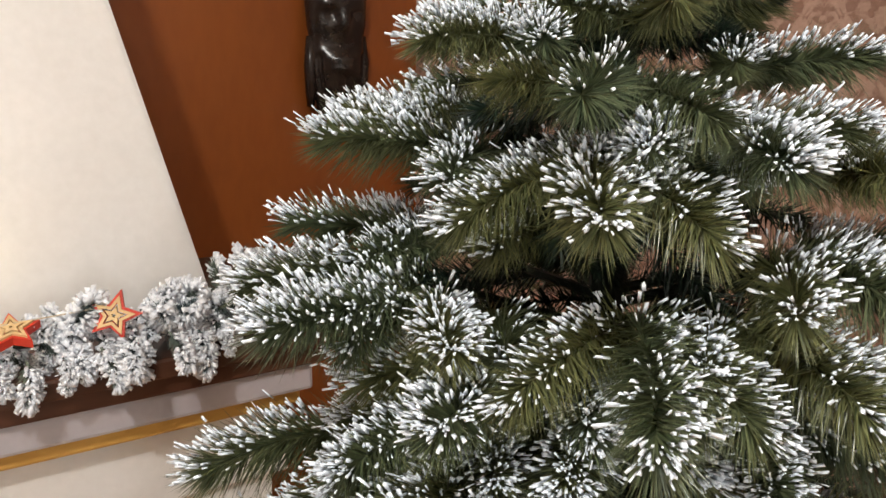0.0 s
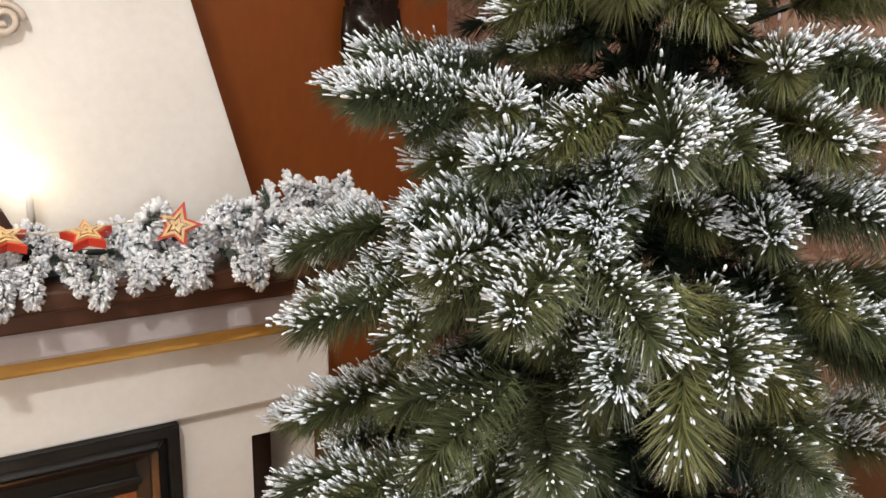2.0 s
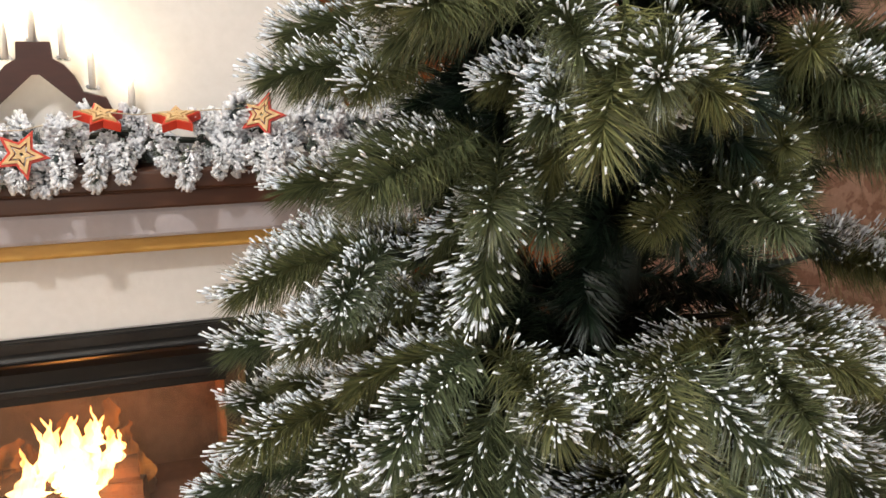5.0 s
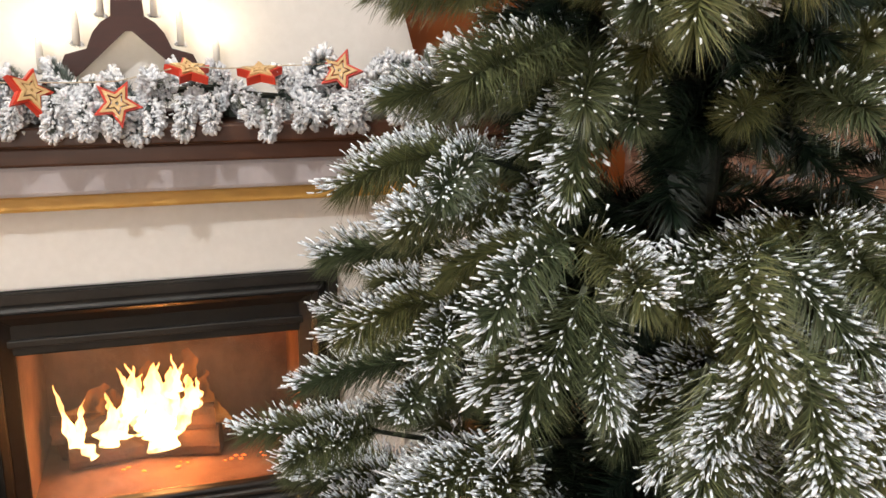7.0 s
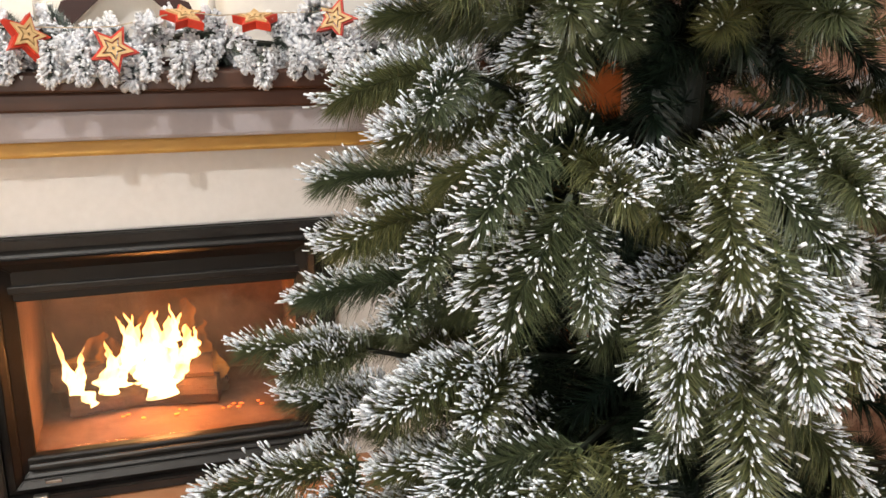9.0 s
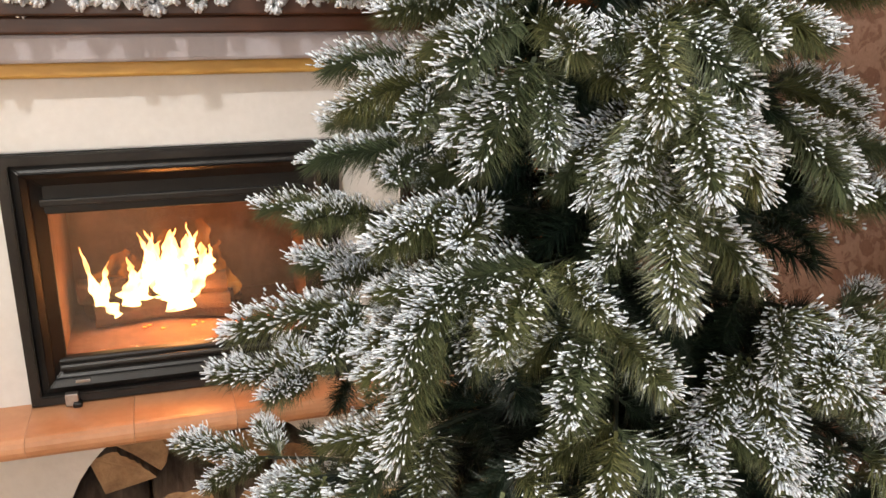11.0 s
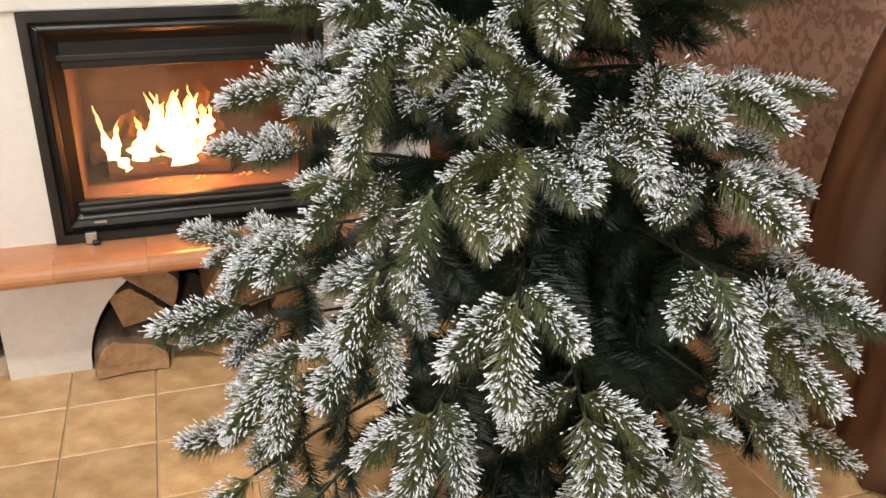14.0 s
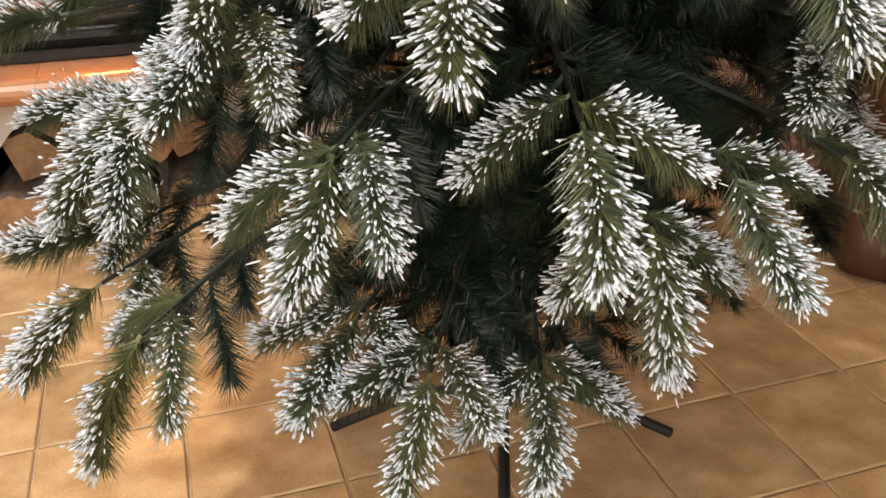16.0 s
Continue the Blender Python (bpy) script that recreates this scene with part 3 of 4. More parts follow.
drape = new("curtain", mesh_of(curtain(), "curtain", CLOTH, smooth=True))
thick = drape.modifiers.new("thickness", "SOLIDIFY")
thick.thickness = 0.003
tagged(drape, "heavy brown satin curtain hanging in deep folds to the floor", "curtain")
rod = new("curtain_rod", mesh_of(tube([(1.315, 0.85, 2.375), (1.315, -0.75, 2.375)], 0.014, 12), "curtain_rod", SHELF_WOOD))
tagged(rod, "dark wooden curtain rod on the wallpapered wall", "curtain rod")
for y in (0.80, -0.70):
    part("bracket", box(1.31, RIGHT, y - 0.01, y + 0.01, 2.355, 2.372, 0.002), SHELF_WOOD, rod)

# ---- ceiling lamps, out of view: one implied by shadows, one added as fill ----
for x, y, z, r in ((-0.75, -0.45, 3.30, 0.05), (-0.45, -1.95, 1.62, 0.09)):
    pendant = thing("pendant_lamp", (x, y, z), "small unseen pendant lamp with a bare warm bulb under the ceiling", "lamp", "pendant lamps")
    part("cord", tube([(0, 0, 0.10), (0, 0, TOP - z)], 0.004, 6), IRON, pendant)
    part("socket", tube([(0, 0, 0.055), (0, 0, 0.11)], [0.022, 0.016], 12), IRON, pendant)

# ---- foliage ----
def sprig_mesh(name, seed, length, needle, count, snow, droop, mats, blob=0.00092, blob_len=0.0074, thick=0.00074, lean=0.84, cut=0.45):
    """A bottle-brush sprig along +x that droops; needles lean to the tip, flock on the upper needle ends."""
    r = np.random.RandomState(seed)
    verts, faces, mat = [], [], []

    def axis(t):
        return np.array([length * t, 0.006 * math.sin(3 * t + seed) * t, -droop * length * t * t])

    t = 0.04 + 0.96 * r.rand(count) ** 0.80
    t[: count // 11] = 0.90 + 0.10 * r.rand(count // 11)
    for i in range(count):
        p = axis(t[i])
        d = np.array([1.0, 0.0, -2 * droop * t[i]])
        d /= np.linalg.norm(d)
        a = r.rand() * 2 * math.pi
        n1 = np.array([0.0, 1.0, 0.0])
        n2 = np.cross(d, n1)
        if n2[2] < 0:
            n2 = -n2
        out = math.cos(a) * n1 * 1.12 + math.sin(a) * n2
        end = max(0.0, (t[i] - 0.86) / 0.14)
        forward = lean + 0.22 * r.randn() + end * (0.4 + 2.2 * r.rand())
        v = out + d * forward
        v /= np.linalg.norm(v)
        ln = needle * (0.74 + 0.38 * r.rand()) * (0.72 + 0.28 * math.sin(math.pi * min(1, t[i] * 0.75 + 0.2)))
        sag = np.array([0, 0, -0.16 * ln * r.rand()])
        tip = p + v * ln + sag
        side = np.cross(v, np.array([0.3, 0.2, 0.93]))
        side /= np.linalg.norm(side) + 1e-9
        other = np.cross(v, side)
        b = len(verts)
        verts += [p + side * thick, p - side * thick * 0.5 + other * thick * 0.87, p - side * thick * 0.5 - other * thick * 0.87, tip]
        faces += [(b, b + 1, b + 3), (b + 1, b + 2, b + 3), (b + 2, b, b + 3)]
        mat += [0, 0, 0]
        if snow > 0:
            up = math.sin(a) * 0.80 + 0.20 * (t[i] - 0.4)
            patch = 0.60 + 1.3 * noise.noise((p[0] * 30 + seed * 7, math.cos(a) * 1.3, 2.0))
            if r.rand() < snow * patch * max(0.0, min(1.0, 1.9 * up - cut)):
                b = len(verts)
                c = p + (v * ln + sag) * (0.58 + 0.40 * r.rand())
                wl = blob_len * (0.5 + 1.0 * r.rand()) * 0.5
                ww = blob * (0.55 + 0.95 * r.rand() ** 1.5)
                tw = r.rand() * 6.28
                e1 = side * math.cos(tw) + other * math.sin(tw)
                e2 = other * math.cos(tw) - side * math.sin(tw)
                for s_ in (-0.85, 0.85):
                    for k in range(3):
                        an = math.pi * 2 / 3 * k + s_
                        verts.append(c + v * wl * s_ * (0.8 + 0.4 * r.rand()) + (e1 * math.cos(an) + e2 * math.sin(an)) * ww * (0.7 + 0.55 * r.rand()))
                faces += [(b + 2, b + 1, b), (b + 3, b + 4, b + 5)] + [(b + k, b + (k + 1) % 3, b + 3 + (k + 1) % 3, b + 3 + k) for k in range(3)]
                mat += [1] * 5
    # the stem
    b = len(verts)
    n = 6
    for j in range(n + 1):
        q = axis(j / n)
        w = 0.0020 * (1.2 - 0.6 * j / n)
        verts += [q + np.array([0, w, 0]), q + np.array([0, -w * 0.5, w * 0.87]), q + np.array([0, -w * 0.5, -w * 0.87])]
    for j in range(n):
        for k in range(3):
            m = (k + 1) % 3
            faces.append((b + 3 * j + k, b + 3 * j + m, b + 3 * j + 3 + m, b + 3 * j + 3 + k))
            mat.append(0)
    me = bpy.data.meshes.new(name)
    me.from_pydata([tuple(v) for v in verts], [], faces)
    me.polygons.foreach_set("material_index", mat)
    me.polygons.foreach_set("use_smooth", [m == 1 for m in mat])
    for m in mats:
        me.materials.append(m)
    me.update()
    return me


TREE_AT = (0.43, 0.44)
LONG = 0.102        # a sprig's stem; its needles reach about 15 mm further
SNOWY = [sprig_mesh("sprig", 100 + k, LONG, 0.038, 680, 1.6, d, (NEEDLE, FLOCK)) for k, d in enumerate((0.10, 0.16, 0.22, 0.05, 0.26, 0.13))]
HEAVY = [sprig_mesh("sprig", 120 + k, LONG, 0.039, 720, 2.6, d, (NEEDLE, FLOCK), 0.00100, 0.0080, cut=0.10) for k, d in enumerate((0.10, 0.18, 0.26, 0.06))]
BARE = [sprig_mesh("sprig", 140 + k, LONG, 0.040, 580, 0.40, d, (NEEDLE, FLOCK), 0.0009, 0.0060) for k, d in enumerate((0.10, 0.25, -0.03))]
# the next two sets use the needle colour darkened for shade
INNER = [sprig_mesh("sprig", 160 + k, 0.140, 0.042, 240, 0.0, d, (NEEDLE_SHADED, FLOCK), thick=0.0011) for k, d in enumerate((0.1, 0.2))]
SHADED = [sprig_mesh("sprig", 150 + k, LONG, 0.038, 360, 0.0, d, (NEEDLE_SHADED, FLOCK), 0.0011, 0.0055, 0.0007) for k, d in enumerate((0.10, 0.22))]
HIND = [sprig_mesh("sprig", 170 + k, 0.115, 0.034, 170, 0.8, d, (NEEDLE, FLOCK), 0.0016, 0.0095, 0.0011) for k, d in enumerate((0.1, 0.2))]


def tree_radius(z):
    return max(0.06, 0.472 - 0.116 * z * z)


def branch(tree, angle, out, z, fall, lush, spread, r, pool=None):
    """One hinged branch: a wire stem from the pole to a fork, a fan of sprigs whose middle one ends at (out, z),
    shade-darkened tufts near the pole.
    """
    size = r.uniform(0.94, 1.10) * min(1.0, 0.55 + 1.6 * out)
    arm = size * (LONG + 0.012)
    fx = max(0.03, out - arm * math.cos(math.radians(fall)))
    fz = z + arm * math.sin(math.radians(fall))
    low = max(0.0, min(1.0, (1.15 - z) / 0.95))
    root = fz - fx * (0.34 - 0.50 * low)
    hump = 0.10 * fx * low
    pts = []
    for i in range(6):
        t = i / 5
        pts.append((0.012 + (fx - 0.012) * t, 0.0, (fz - root) * t + hump * 4 * t * (1 - t)))
    ob = part("branch", tube(pts, [0.0042, 0.0038, 0.0034, 0.0030, 0.0027, 0.0022], 5), WIRE, tree, at=pose(0, 0, root, 0, 0, angle))
    behind = 5 < angle % 360 < 135

    def sprig(where, kind, yaw, tilt, scale, roll=12):
        i = where * 5
        p = Vector(pts[int(i)]).lerp(Vector(pts[min(5, int(i) + 1)]), i - int(i))
        if behind and kind is not INNER:
            kind = HIND
        part("sprig", r.choice(kind), None, ob, at=Matrix.Translation(p) @ pose(0, 0, 0, 0, 0, yaw) @ pose(0, 0, 0, r.uniform(-roll, roll), tilt, 0) @ Matrix.Scale(scale, 4))

    if pool is None:
        pool = HEAVY if lush > 0.62 else SNOWY if lush > 0.14 else BARE
    bend = 9
    sprig(1.0, pool, r.uniform(-4, 4), fall - bend, size)
    for side in (-1, 1):
        if r.random() < 0.15:
            continue
        sprig(r.uniform(0.90, 0.98), pool, side * spread * r.uniform(0.85, 1.15), fall * (0.85 if z > 1.0 else 0.66) - bend + r.uniform(-8, 10), size * r.uniform(0.80, 0.96))
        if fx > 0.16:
            sprig(r.uniform(0.60, 0.74), r.choice((BARE, SHADED, SHADED, pool)) if z > 0.95 else SHADED, side * spread * r.uniform(1.0, 1.35), 0.5 * fall - 4 + r.uniform(-12, 18), size * r.uniform(0.85, 1.0))
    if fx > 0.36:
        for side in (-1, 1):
            sprig(r.uniform(0.78, 0.86), SHADED, side * spread * r.uniform(0.9, 1.2), 0.7 * fall + r.uniform(-10, 10), size * r.uniform(0.8, 0.95))
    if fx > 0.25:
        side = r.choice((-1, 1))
        sprig(0.48, r.choice((SHADED, INNER)), side * spread, 0.4 * fall + r.uniform(-8, 20), 0.95)
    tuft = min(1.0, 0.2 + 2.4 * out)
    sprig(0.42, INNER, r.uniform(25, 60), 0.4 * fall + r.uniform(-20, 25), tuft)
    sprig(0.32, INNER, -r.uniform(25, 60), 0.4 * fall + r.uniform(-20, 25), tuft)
    return ob


# fans that face the room, tier by tier: bearing, reach and height of the tip, fall in degrees
CROWN = ((290, 0.16, 1.72, -8), (223, 0.21, 1.70, 4), (142, 0.17, 1.68, -5), (255, 0.20, 1.665, 8), (172, 0.215, 1.66, 0), (221, 0.23, 1.645, 8),
         (167, 0.26, 1.58, -2), (185, 0.28, 1.57, 4), (256, 0.25, 1.557, 8), (232, 0.265, 1.552, 14), (294, 0.23, 1.515, -4), (273, 0.245, 1.49, 12),
         (222, 0.23, 1.48, 24), (202, 0.29, 1.467, 8), (166, 0.295, 1.467, 0), (218, 0.332, 1.459, 16), (240, 0.31, 1.434, 14), (276, 0.28, 1.438, 10), (310, 0.25, 1.60, -5),
         (185, 0.17, 1.74, -10), (235, 0.16, 1.75, -6), (262, 0.14, 1.77, -10), (152, 0.23, 1.60, -4), (228, 0.17, 1.652, 6), (198, 0.15, 1.62, -4), (205, 0.25, 1.53, 4), (271, 0.25, 1.60, 2), (300, 0.24, 1.66, -6))
UPPER = ((184, 0.32, 1.421, 8), (234, 0.315, 1.392, 48), (280, 0.27, 1.389, 8), (208, 0.32, 1.357, 18), (261, 0.23, 1.345, 22), (190, 0.357, 1.291, 8),
         (146, 0.31, 1.272, 0), (254, 0.27, 1.334, 20), (215, 0.265, 1.285, 50), (255, 0.32, 1.24, 20), (215, 0.354, 1.226, 16), (243, 0.335, 1.20, 34),
         (163, 0.354, 1.19, 4), (219, 0.328, 1.13, 52), (249, 0.364, 1.134, 44), (324, 0.284, 1.112, 8), (285, 0.27, 1.104, 38), (239, 0.317, 1.093, 62),
         (333, 0.337, 1.055, 4), (204, 0.367, 1.05, 14), (247, 0.357, 1.043, 44), (173, 0.425, 1.038, 0), (330, 0.27, 1.278, 0))
INFILL = ((192, 0.25, 1.50, 2), (242, 0.215, 1.533, 8), (224, 0.21, 1.50, 10), (228, 0.275, 1.405, 26), (271, 0.245, 1.42, 12), (200, 0.25, 1.375, 10),
          (158, 0.36, 1.125, 0), (178, 0.375, 1.10, 6), (190, 0.36, 1.175, 8), (197, 0.335, 1.25, 12), (178, 0.30, 1.34, 4), (160, 0.40, 0.94, 2),
          (214, 0.42, 0.99, 20), (205, 0.44, 0.80, 24), (236, 0.40, 0.95, 28), (241, 0.425, 0.855, 34), (226, 0.40, 1.0, 24))
MIDDLE = ((288, 0.409, 0.961, 6), (202, 0.376, 0.96, 8), (326, 0.382, 0.932, 0), (181, 0.466, 0.927, 8), (216, 0.443, 0.913, 44), (281, 0.343, 0.919, 40),
          (269, 0.342, 0.874, 42), (253, 0.381, 0.868, 20), (285, 0.448, 0.829, 20), (171, 0.491, 0.827, 4), (228, 0.469, 0.799, 50), (338, 0.407, 0.76, 0),
          (243, 0.507, 0.678, 54), (300, 0.519, 0.695, 10), (277, 0.48, 0.694, 46), (217, 0.464, 0.676, 52), (182, 0.494, 0.658, 38), (191, 0.597, 0.649, 10), (152, 0.605, 0.624, 0))
LOWER = ((315, 0.479, 0.586, 34), (358, 0.524, 0.557, 20), (254, 0.523, 0.551, 44), (230, 0.515, 0.515, 50), (309, 0.416, 0.48, 56), (197, 0.531, 0.499, 48),
         (185, 0.575, 0.42, 8), (315, 0.511, 0.409, 20), (196, 0.60, 0.345, 38), (211, 0.595, 0.345, 50), (238, 0.48, 0.315, 40), (224, 0.46, 0.345, 26), (253, 0.45, 0.31, 36),
         (272, 0.50, 0.505, 42), (285, 0.53, 0.53, 30), (264, 0.47, 0.44, 54), (170, 0.56, 0.52, 12), (216, 0.50, 0.62, 40), (294, 0.50, 0.60, 30))


def christmas_tree():
    r = random.Random(5)
    tree = thing("christmas_tree", (*TREE_AT, 0), "artificial green pine tree with white flocked needle tips", "tree")
    part("trunk", tube([(0, 0, 0.06), (0, 0, 1.2), (0, 0, 2.30)], [0.017, 0.015, 0.008], 12), TRUNK, tree, "dark wrapped metal pole")
    for k in range(4):
        a = math.pi / 2 * k + math.radians(250)
        part("stand_leg", tube([(0.02 * math.cos(a), 0.02 * math.sin(a), 0.10), (0.16 * math.cos(a), 0.16 * math.sin(a), 0.055), (0.25 * math.cos(a), 0.25 * math.sin(a), 0.009)], 0.008, 8), IRON, tree, "dark metal stand leg" if k == 0 else "")
    placed = []
    for tier, flock in ((CROWN, 0.85), (UPPER, 0.85), (INFILL, 0.80), (MIDDLE, 1.0), (LOWER, 1.0)):
        for a, out, z, fall in tier:
            olive = 1.30 < z < 1.44 and 205 < a < 290
            branch(tree, a, out, z, fall, 0.10 if olive and r.random() < 0.6 else r.uniform(0.16, 1.0) * flock + (0.2 if flock == 1.0 else 0.0), r.uniform(38, 54) if z > 1.0 else r.uniform(46, 66), r)
            placed.append((a, z))
    z, layer = 0.34, 0
    while z < 2.2:
        rad = tree_radius(z)
        count = max(6, round(5.0 + 11.0 * rad))
        for k in range(count):
            a = (360 * (k + 0.5 * (layer % 2) + r.uniform(-0.22, 0.22)) / count + layer * 11) % 360
            zz = z + r.uniform(-0.03, 0.03)
            facing = 196 < a < 345 and z < 1.72
            deep = facing and z < 0.75
            if 140 < a < 345 and not deep and (any(abs(zz - pz) < 0.07 and abs((a - pa + 180) % 360 - 180) < 20 for pa, pz in placed)):
                continue
            if facing and 245 < a and z < 1.3 and not deep and r.random() < 0.5:
                continue
            if not facing and z < 0.4:
                continue
            if not facing and z < 0.5 and k % 2:
                continue
            low = max(0.0, min(1.0, (1.15 - z) / 0.95))
            out = rad * (r.uniform(0.74, 0.86) if facing else r.uniform(0.9, 1.08))
            # recessed branches in shade-dark needles, behind the lower fans
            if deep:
                branch(tree, a, 0.66 * rad, zz - 0.05, r.uniform(0, 30), 0.0, r.uniform(36, 52), r, SHADED)
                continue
            branch(tree, a, out, zz, r.uniform(-6, 12) + 34 * low, r.uniform(0.0, 0.7), r.uniform(34, 48), r, SHADED if facing and r.random() < 0.6 else None)
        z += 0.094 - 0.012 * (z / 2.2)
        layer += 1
    # tufts wound round the pole, coloured dark for the shade inside the tree
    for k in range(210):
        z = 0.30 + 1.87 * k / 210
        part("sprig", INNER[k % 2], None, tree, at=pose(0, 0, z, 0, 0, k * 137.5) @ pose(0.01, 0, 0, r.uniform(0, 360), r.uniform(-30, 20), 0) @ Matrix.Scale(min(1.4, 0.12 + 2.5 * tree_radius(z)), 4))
    part("sprig", SNOWY[3], None, tree, at=pose(0, 0, 2.25, 0, -85, 0))
    return tree


christmas_tree()

# ---- the mantel: garland, stars, candle arch ----
FLUFF = [sprig_mesh("sprig", 200 + k, 0.056, 0.0205, 330, 4.5, d, (GARLAND_GREEN, GARLAND_FLOCK), 0.0028, 0.011, 0.0010, 0.6, -0.6) for k, d in enumerate((0.1, 0.3, 0.5, 0.2))]


# ornaments: place, tip, lean and turn
STARS = ((-0.243, 1.285, 1.296, -20, 25, 40), (-0.113, 1.270, 1.276, -12, 28, 4), (0.004, 1.325, 1.326, -66, 6, 20), (0.122, 1.315, 1.322, -70, -6, -10), (0.262, 1.310, 1.324, -14, 18, -18), (-0.40, 1.30, 1.29, -20, 5, 10), (-0.58, 1.30, 1.28, -20, -8, 0))


def garland():
    r = random.Random(8)
    ob = thing("garland", (0, 0, 0), "thick white flocked artificial fir garland lying along the mantel", "garland")
    pts = [(x, 1.375 + 0.012 * math.sin(x * 17) + 0.5 * max(0.0, x - 0.42), 1.276 + 0.010 * math.sin(x * 23 + 1) + 0.12 * max(0.0, x - 0.42)) for x in np.linspace(-0.74, 0.63, 28)]
    part("wire", tube([tuple(map(float, p)) for p in pts], 0.006, 6), WIRE, ob)
    for k in range(300):
        u = (k + r.random()) / 300
        i = min(26, int(u * 27))
        p = Vector(pts[i]).lerp(Vector(pts[i + 1]), u * 27 - i)
        yaw = r.choice((-90, -90, -90, -40, -140, 30, 150, -70, -110)) + r.uniform(-22, 22)
        pitch = r.uniform(-50, 38)
        size = r.choice((0.75, 0.95, 1.1, 1.2, 1.4)) * r.uniform(0.9, 1.1)
        if k % 11 == 4:
            yaw, pitch = -90 + r.uniform(-30, 30), r.uniform(34, 62)
            p = p + Vector((0, -0.078, 0.0))
            size = min(size, 1.05)
        if pitch < 25 and math.sin(math.radians(yaw)) < 0.3 and any(abs(p.x + 0.03 * math.cos(math.radians(yaw)) - q[0]) < 0.046 for q in STARS):
            continue
        part("sprig", FLUFF[k % 4], None, ob, at=Matrix.Translation(p) @ pose(0, 0, 0, 0, 0, yaw) @ pose(0, 0, 0, r.uniform(0, 360) if pitch < 0 else 0, pitch, 0) @ Matrix.Scale(size, 4))
    return ob


garland()


def star_outline(r, inner=0.46):
    return [((r if k % 2 == 0 else r * inner) * math.sin(math.pi * k / 5), (r if k % 2 == 0 else r * inner) * math.cos(math.pi * k / 5)) for k in range(10)]


def star_ring(r0, r1, y0, y1):
    """A flat star-shaped frame between two star outlines."""
    bm = bmesh.new()
    loops = [[bm.verts.new((x, y, z)) for x, z in star_outline(rr)] for rr, y in ((r0, y0), (r1, y0), (r1, y1), (r0, y1))]
    for a, b in zip(loops, loops[1:] + loops[:1]):
        for k in range(10):
            bm.faces.new((a[k], a[(k + 1) % 10], b[(k + 1) % 10], b[k]))
    return bm


def wooden_star():
    ob = thing("star_ornament", (0, 0, 0), "red edged wooden star ornament with pale cut-out centre on garland", "ornament", "mantel stars")
    part("red_backing", star_ring(0.041, 0.019, -0.004, 0.010), RED, ob, "red painted wooden backing")
    part("pale_front", star_ring(0.0315, 0.0205, -0.008, -0.004), PLYWOOD, ob, "pale plywood front")
    part("centre_star", star_ring(0.015, 0.004, -0.009, 0.004), PLYWOOD, ob, "small pale inner star")
    return ob


first = wooden_star()
for k, (x, y, z, tip, lean, turn) in enumerate(STARS):
    m = pose(x, y, z - 0.008, 0, 0, turn) @ pose(0, 0, 0, tip, 0, 0) @ pose(0, 0, 0, 0, lean, 0)
    if k == 0:
        first.matrix_world = m
    else:
        copy_thing(first, m)
cord = new("garland_string", mesh_of(tube([(-0.42, 1.312, 1.30), (-0.25, 1.308, 1.301), (-0.18, 1.303, 1.300), (-0.11, 1.303, 1.302), (0.0, 1.327, 1.326), (0.06, 1.322, 1.320), (0.12, 1.320, 1.324), (0.2, 1.322, 1.326), (0.262, 1.318, 1.330)], 0.0012, 5), "garland_string", STRING))
tagged(cord, "thin pale string joining the star ornaments", "string")


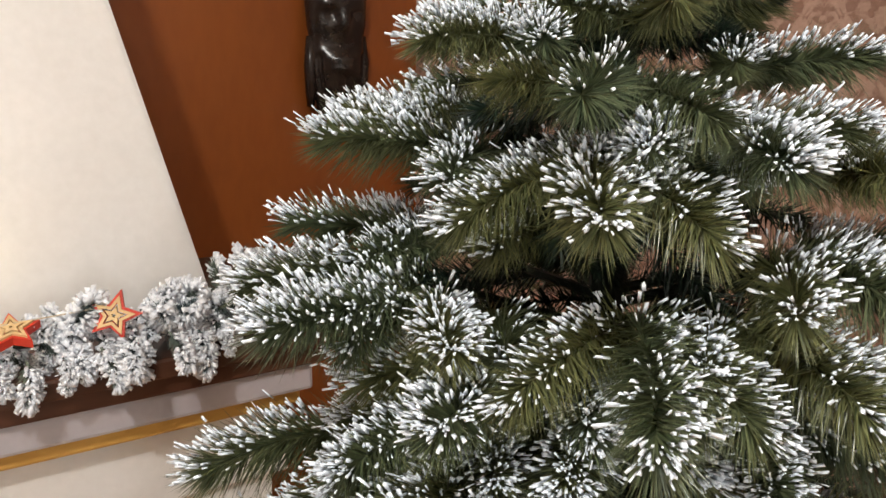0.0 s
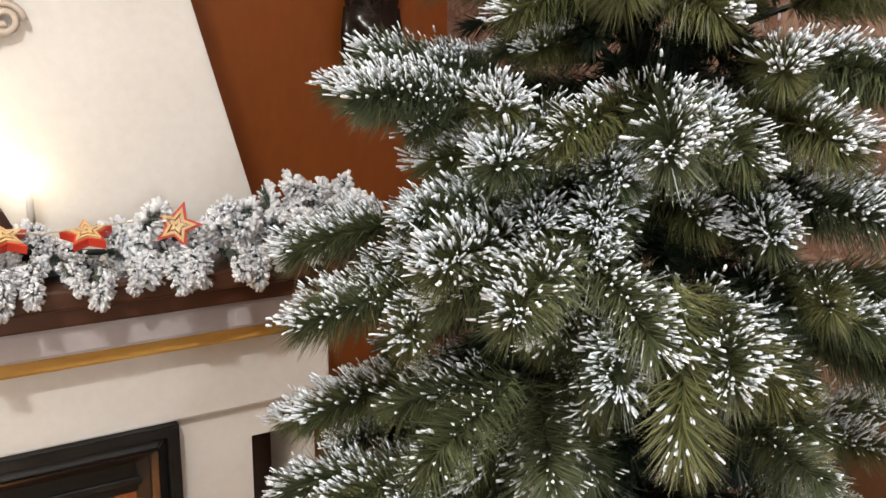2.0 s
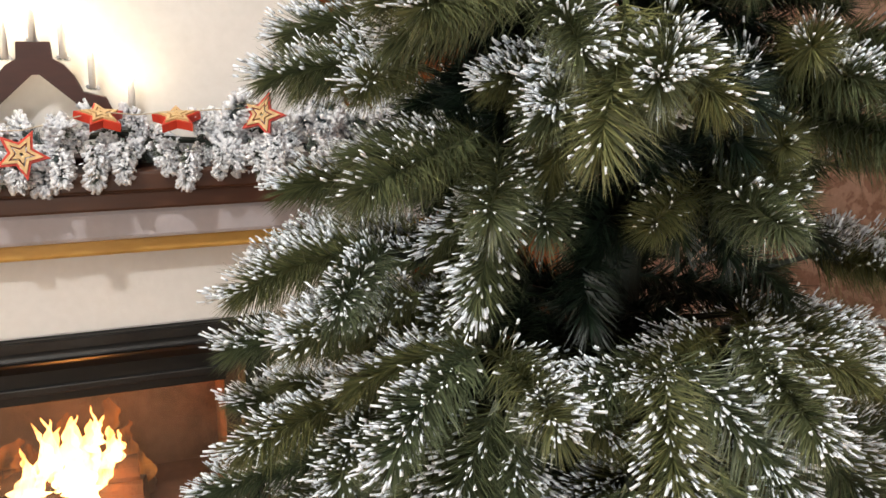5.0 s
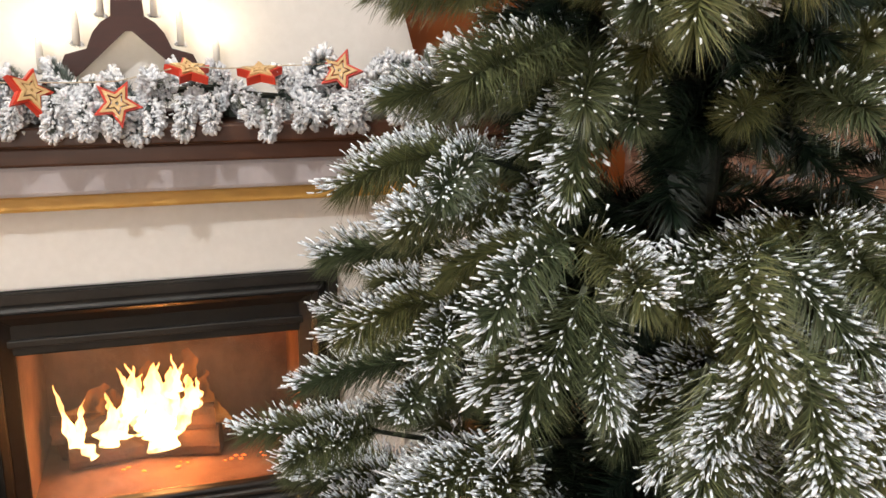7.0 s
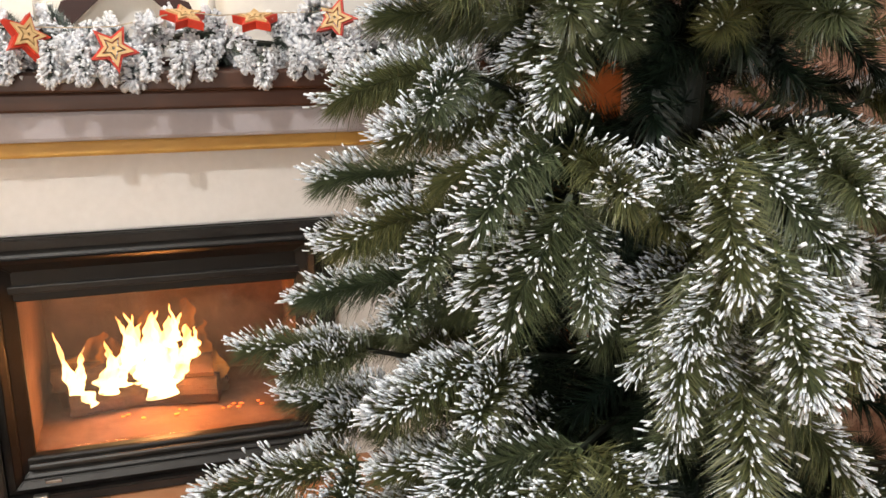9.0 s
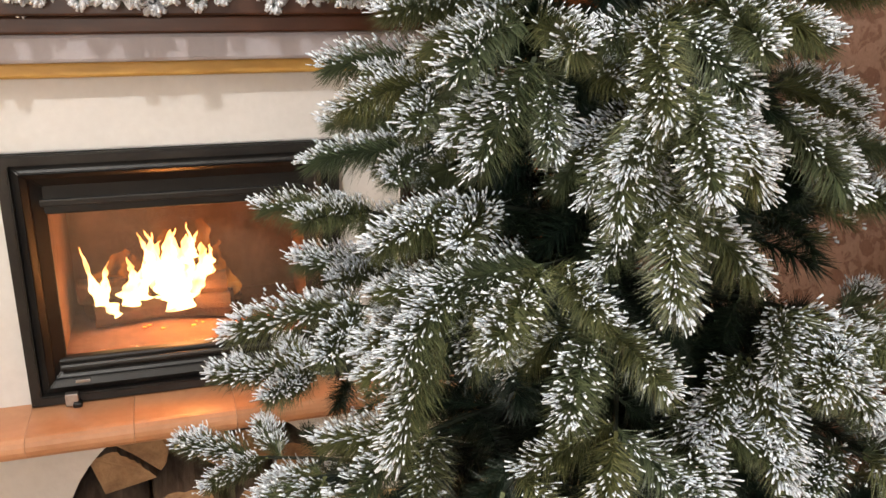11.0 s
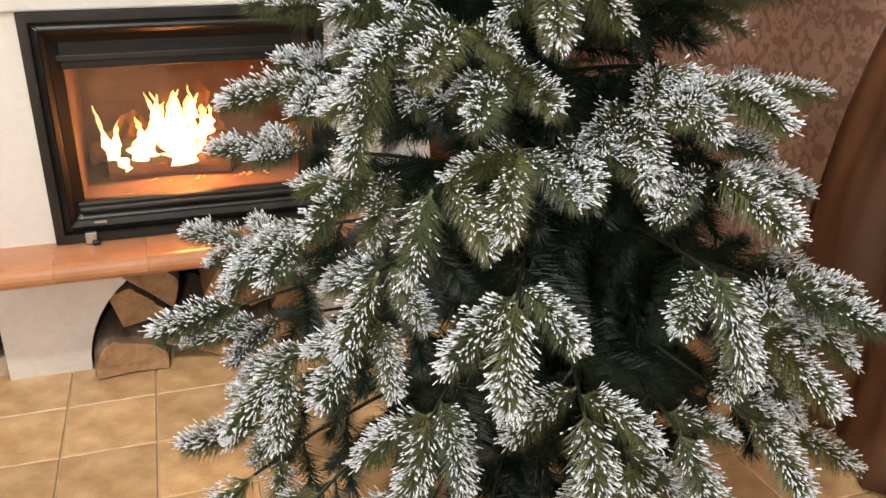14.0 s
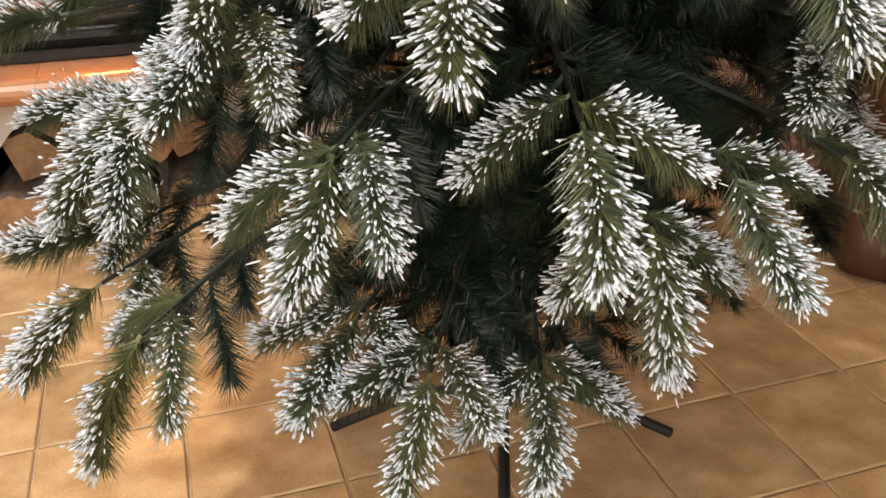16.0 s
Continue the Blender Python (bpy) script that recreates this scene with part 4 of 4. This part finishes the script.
def candle_arch():
    ob = thing("candle_arch", (-0.092, 1.432, 1.228), "mahogany brown wooden candle arch with lit electric candles", "candle arch")
    # stepped arch outline with a pointed opening
    out = []
    for x, z in ((-0.185, 0.0), (-0.178, 0.055), (-0.135, 0.068), (-0.120, 0.085), (-0.108, 0.112), (-0.072, 0.122), (-0.060, 0.150), (-0.045, 0.168), (-0.028, 0.178), (-0.026, 0.206)):
        out.append((x, z))
    out += [(-x, z) for x, z in reversed(out)]
    inner = [(0.118, 0.0), (0.112, 0.055), (0.006, 0.152), (-0.006, 0.152), (-0.112, 0.055), (-0.118, 0.0)]
    part("arch", prism(out + inner, 0.0, 0.030, 0.003), MAHOGANY, ob)
    part("foot", box(-0.20, 0.20, -0.012, 0.045, -0.002, 0.012, 0.003), MAHOGANY, ob)
    for x, z in ((0.0, 0.206), (0.045, 0.178), (-0.045, 0.178), (0.088, 0.128), (-0.088, 0.128), (0.150, 0.080), (-0.150, 0.080)):
        c = part("candle", tube([(0, 0, 0), (0, 0, 0.045), (0, 0, 0.062)], [0.0065, 0.006, 0.004], 12), WAX, ob, "white electric candle", at=pose(x, 0.015, z), smooth=True)
        part("bulb", tube([(0, 0, 0.061), (0, 0, 0.066), (0, 0, 0.075), (0, 0, 0.084), (0, 0, 0.092)], [0.003, 0.006, 0.0075, 0.005, 0.0008], 10), BULB, c, "glowing bulb", smooth=True)
        part("leaf_ring", FLUFF[0], None, c, "small green leaf ring", at=pose(-0.012, 0, 0.002) @ Matrix.Scale(0.33, 4))
    return ob


candle_arch()

# ---- floor tiles ----
def tile_mesh(s):
    bm = box(-s / 2, s / 2, -s / 2, s / 2, -0.008, 0.0, 0.0025, segments=1)
    return mesh_of(bm, "floor_tile", TILE)


STEP = 0.209
tile = tile_mesh(STEP - 0.0035)
floor_ob = bpy.data.objects["floor"]
X_JOINT, Y_JOINT = -0.435, 1.253
rest = bmesh.new()
for i in range(-12, 10):
    for j in range(-20, 7):
        x, y = X_JOINT + STEP * (i + 0.5), Y_JOINT + STEP * (j + 0.5)
        if x < LEFT or x > RIGHT or y < FRONT or y > BACK or (y > WALL + 0.05 and x < 0.6 and x > -0.75):
            continue
        if -1.2 < x < RIGHT and -0.7 < y < WALL + 0.1:
            ob = part("tile", tile, None, floor_ob, at=pose(x, y, 0.0, rng.uniform(-0.15, 0.15), rng.uniform(-0.15, 0.15), 0))
        else:
            h = STEP / 2 - 0.0025
            box(x - h, x + h, y - h, y + h, -0.008, 0.0, 0.0, rest)
far = part("tile", rest, TILE, floor_ob)
tagged(far, "ochre floor tiles", kind="stuff")
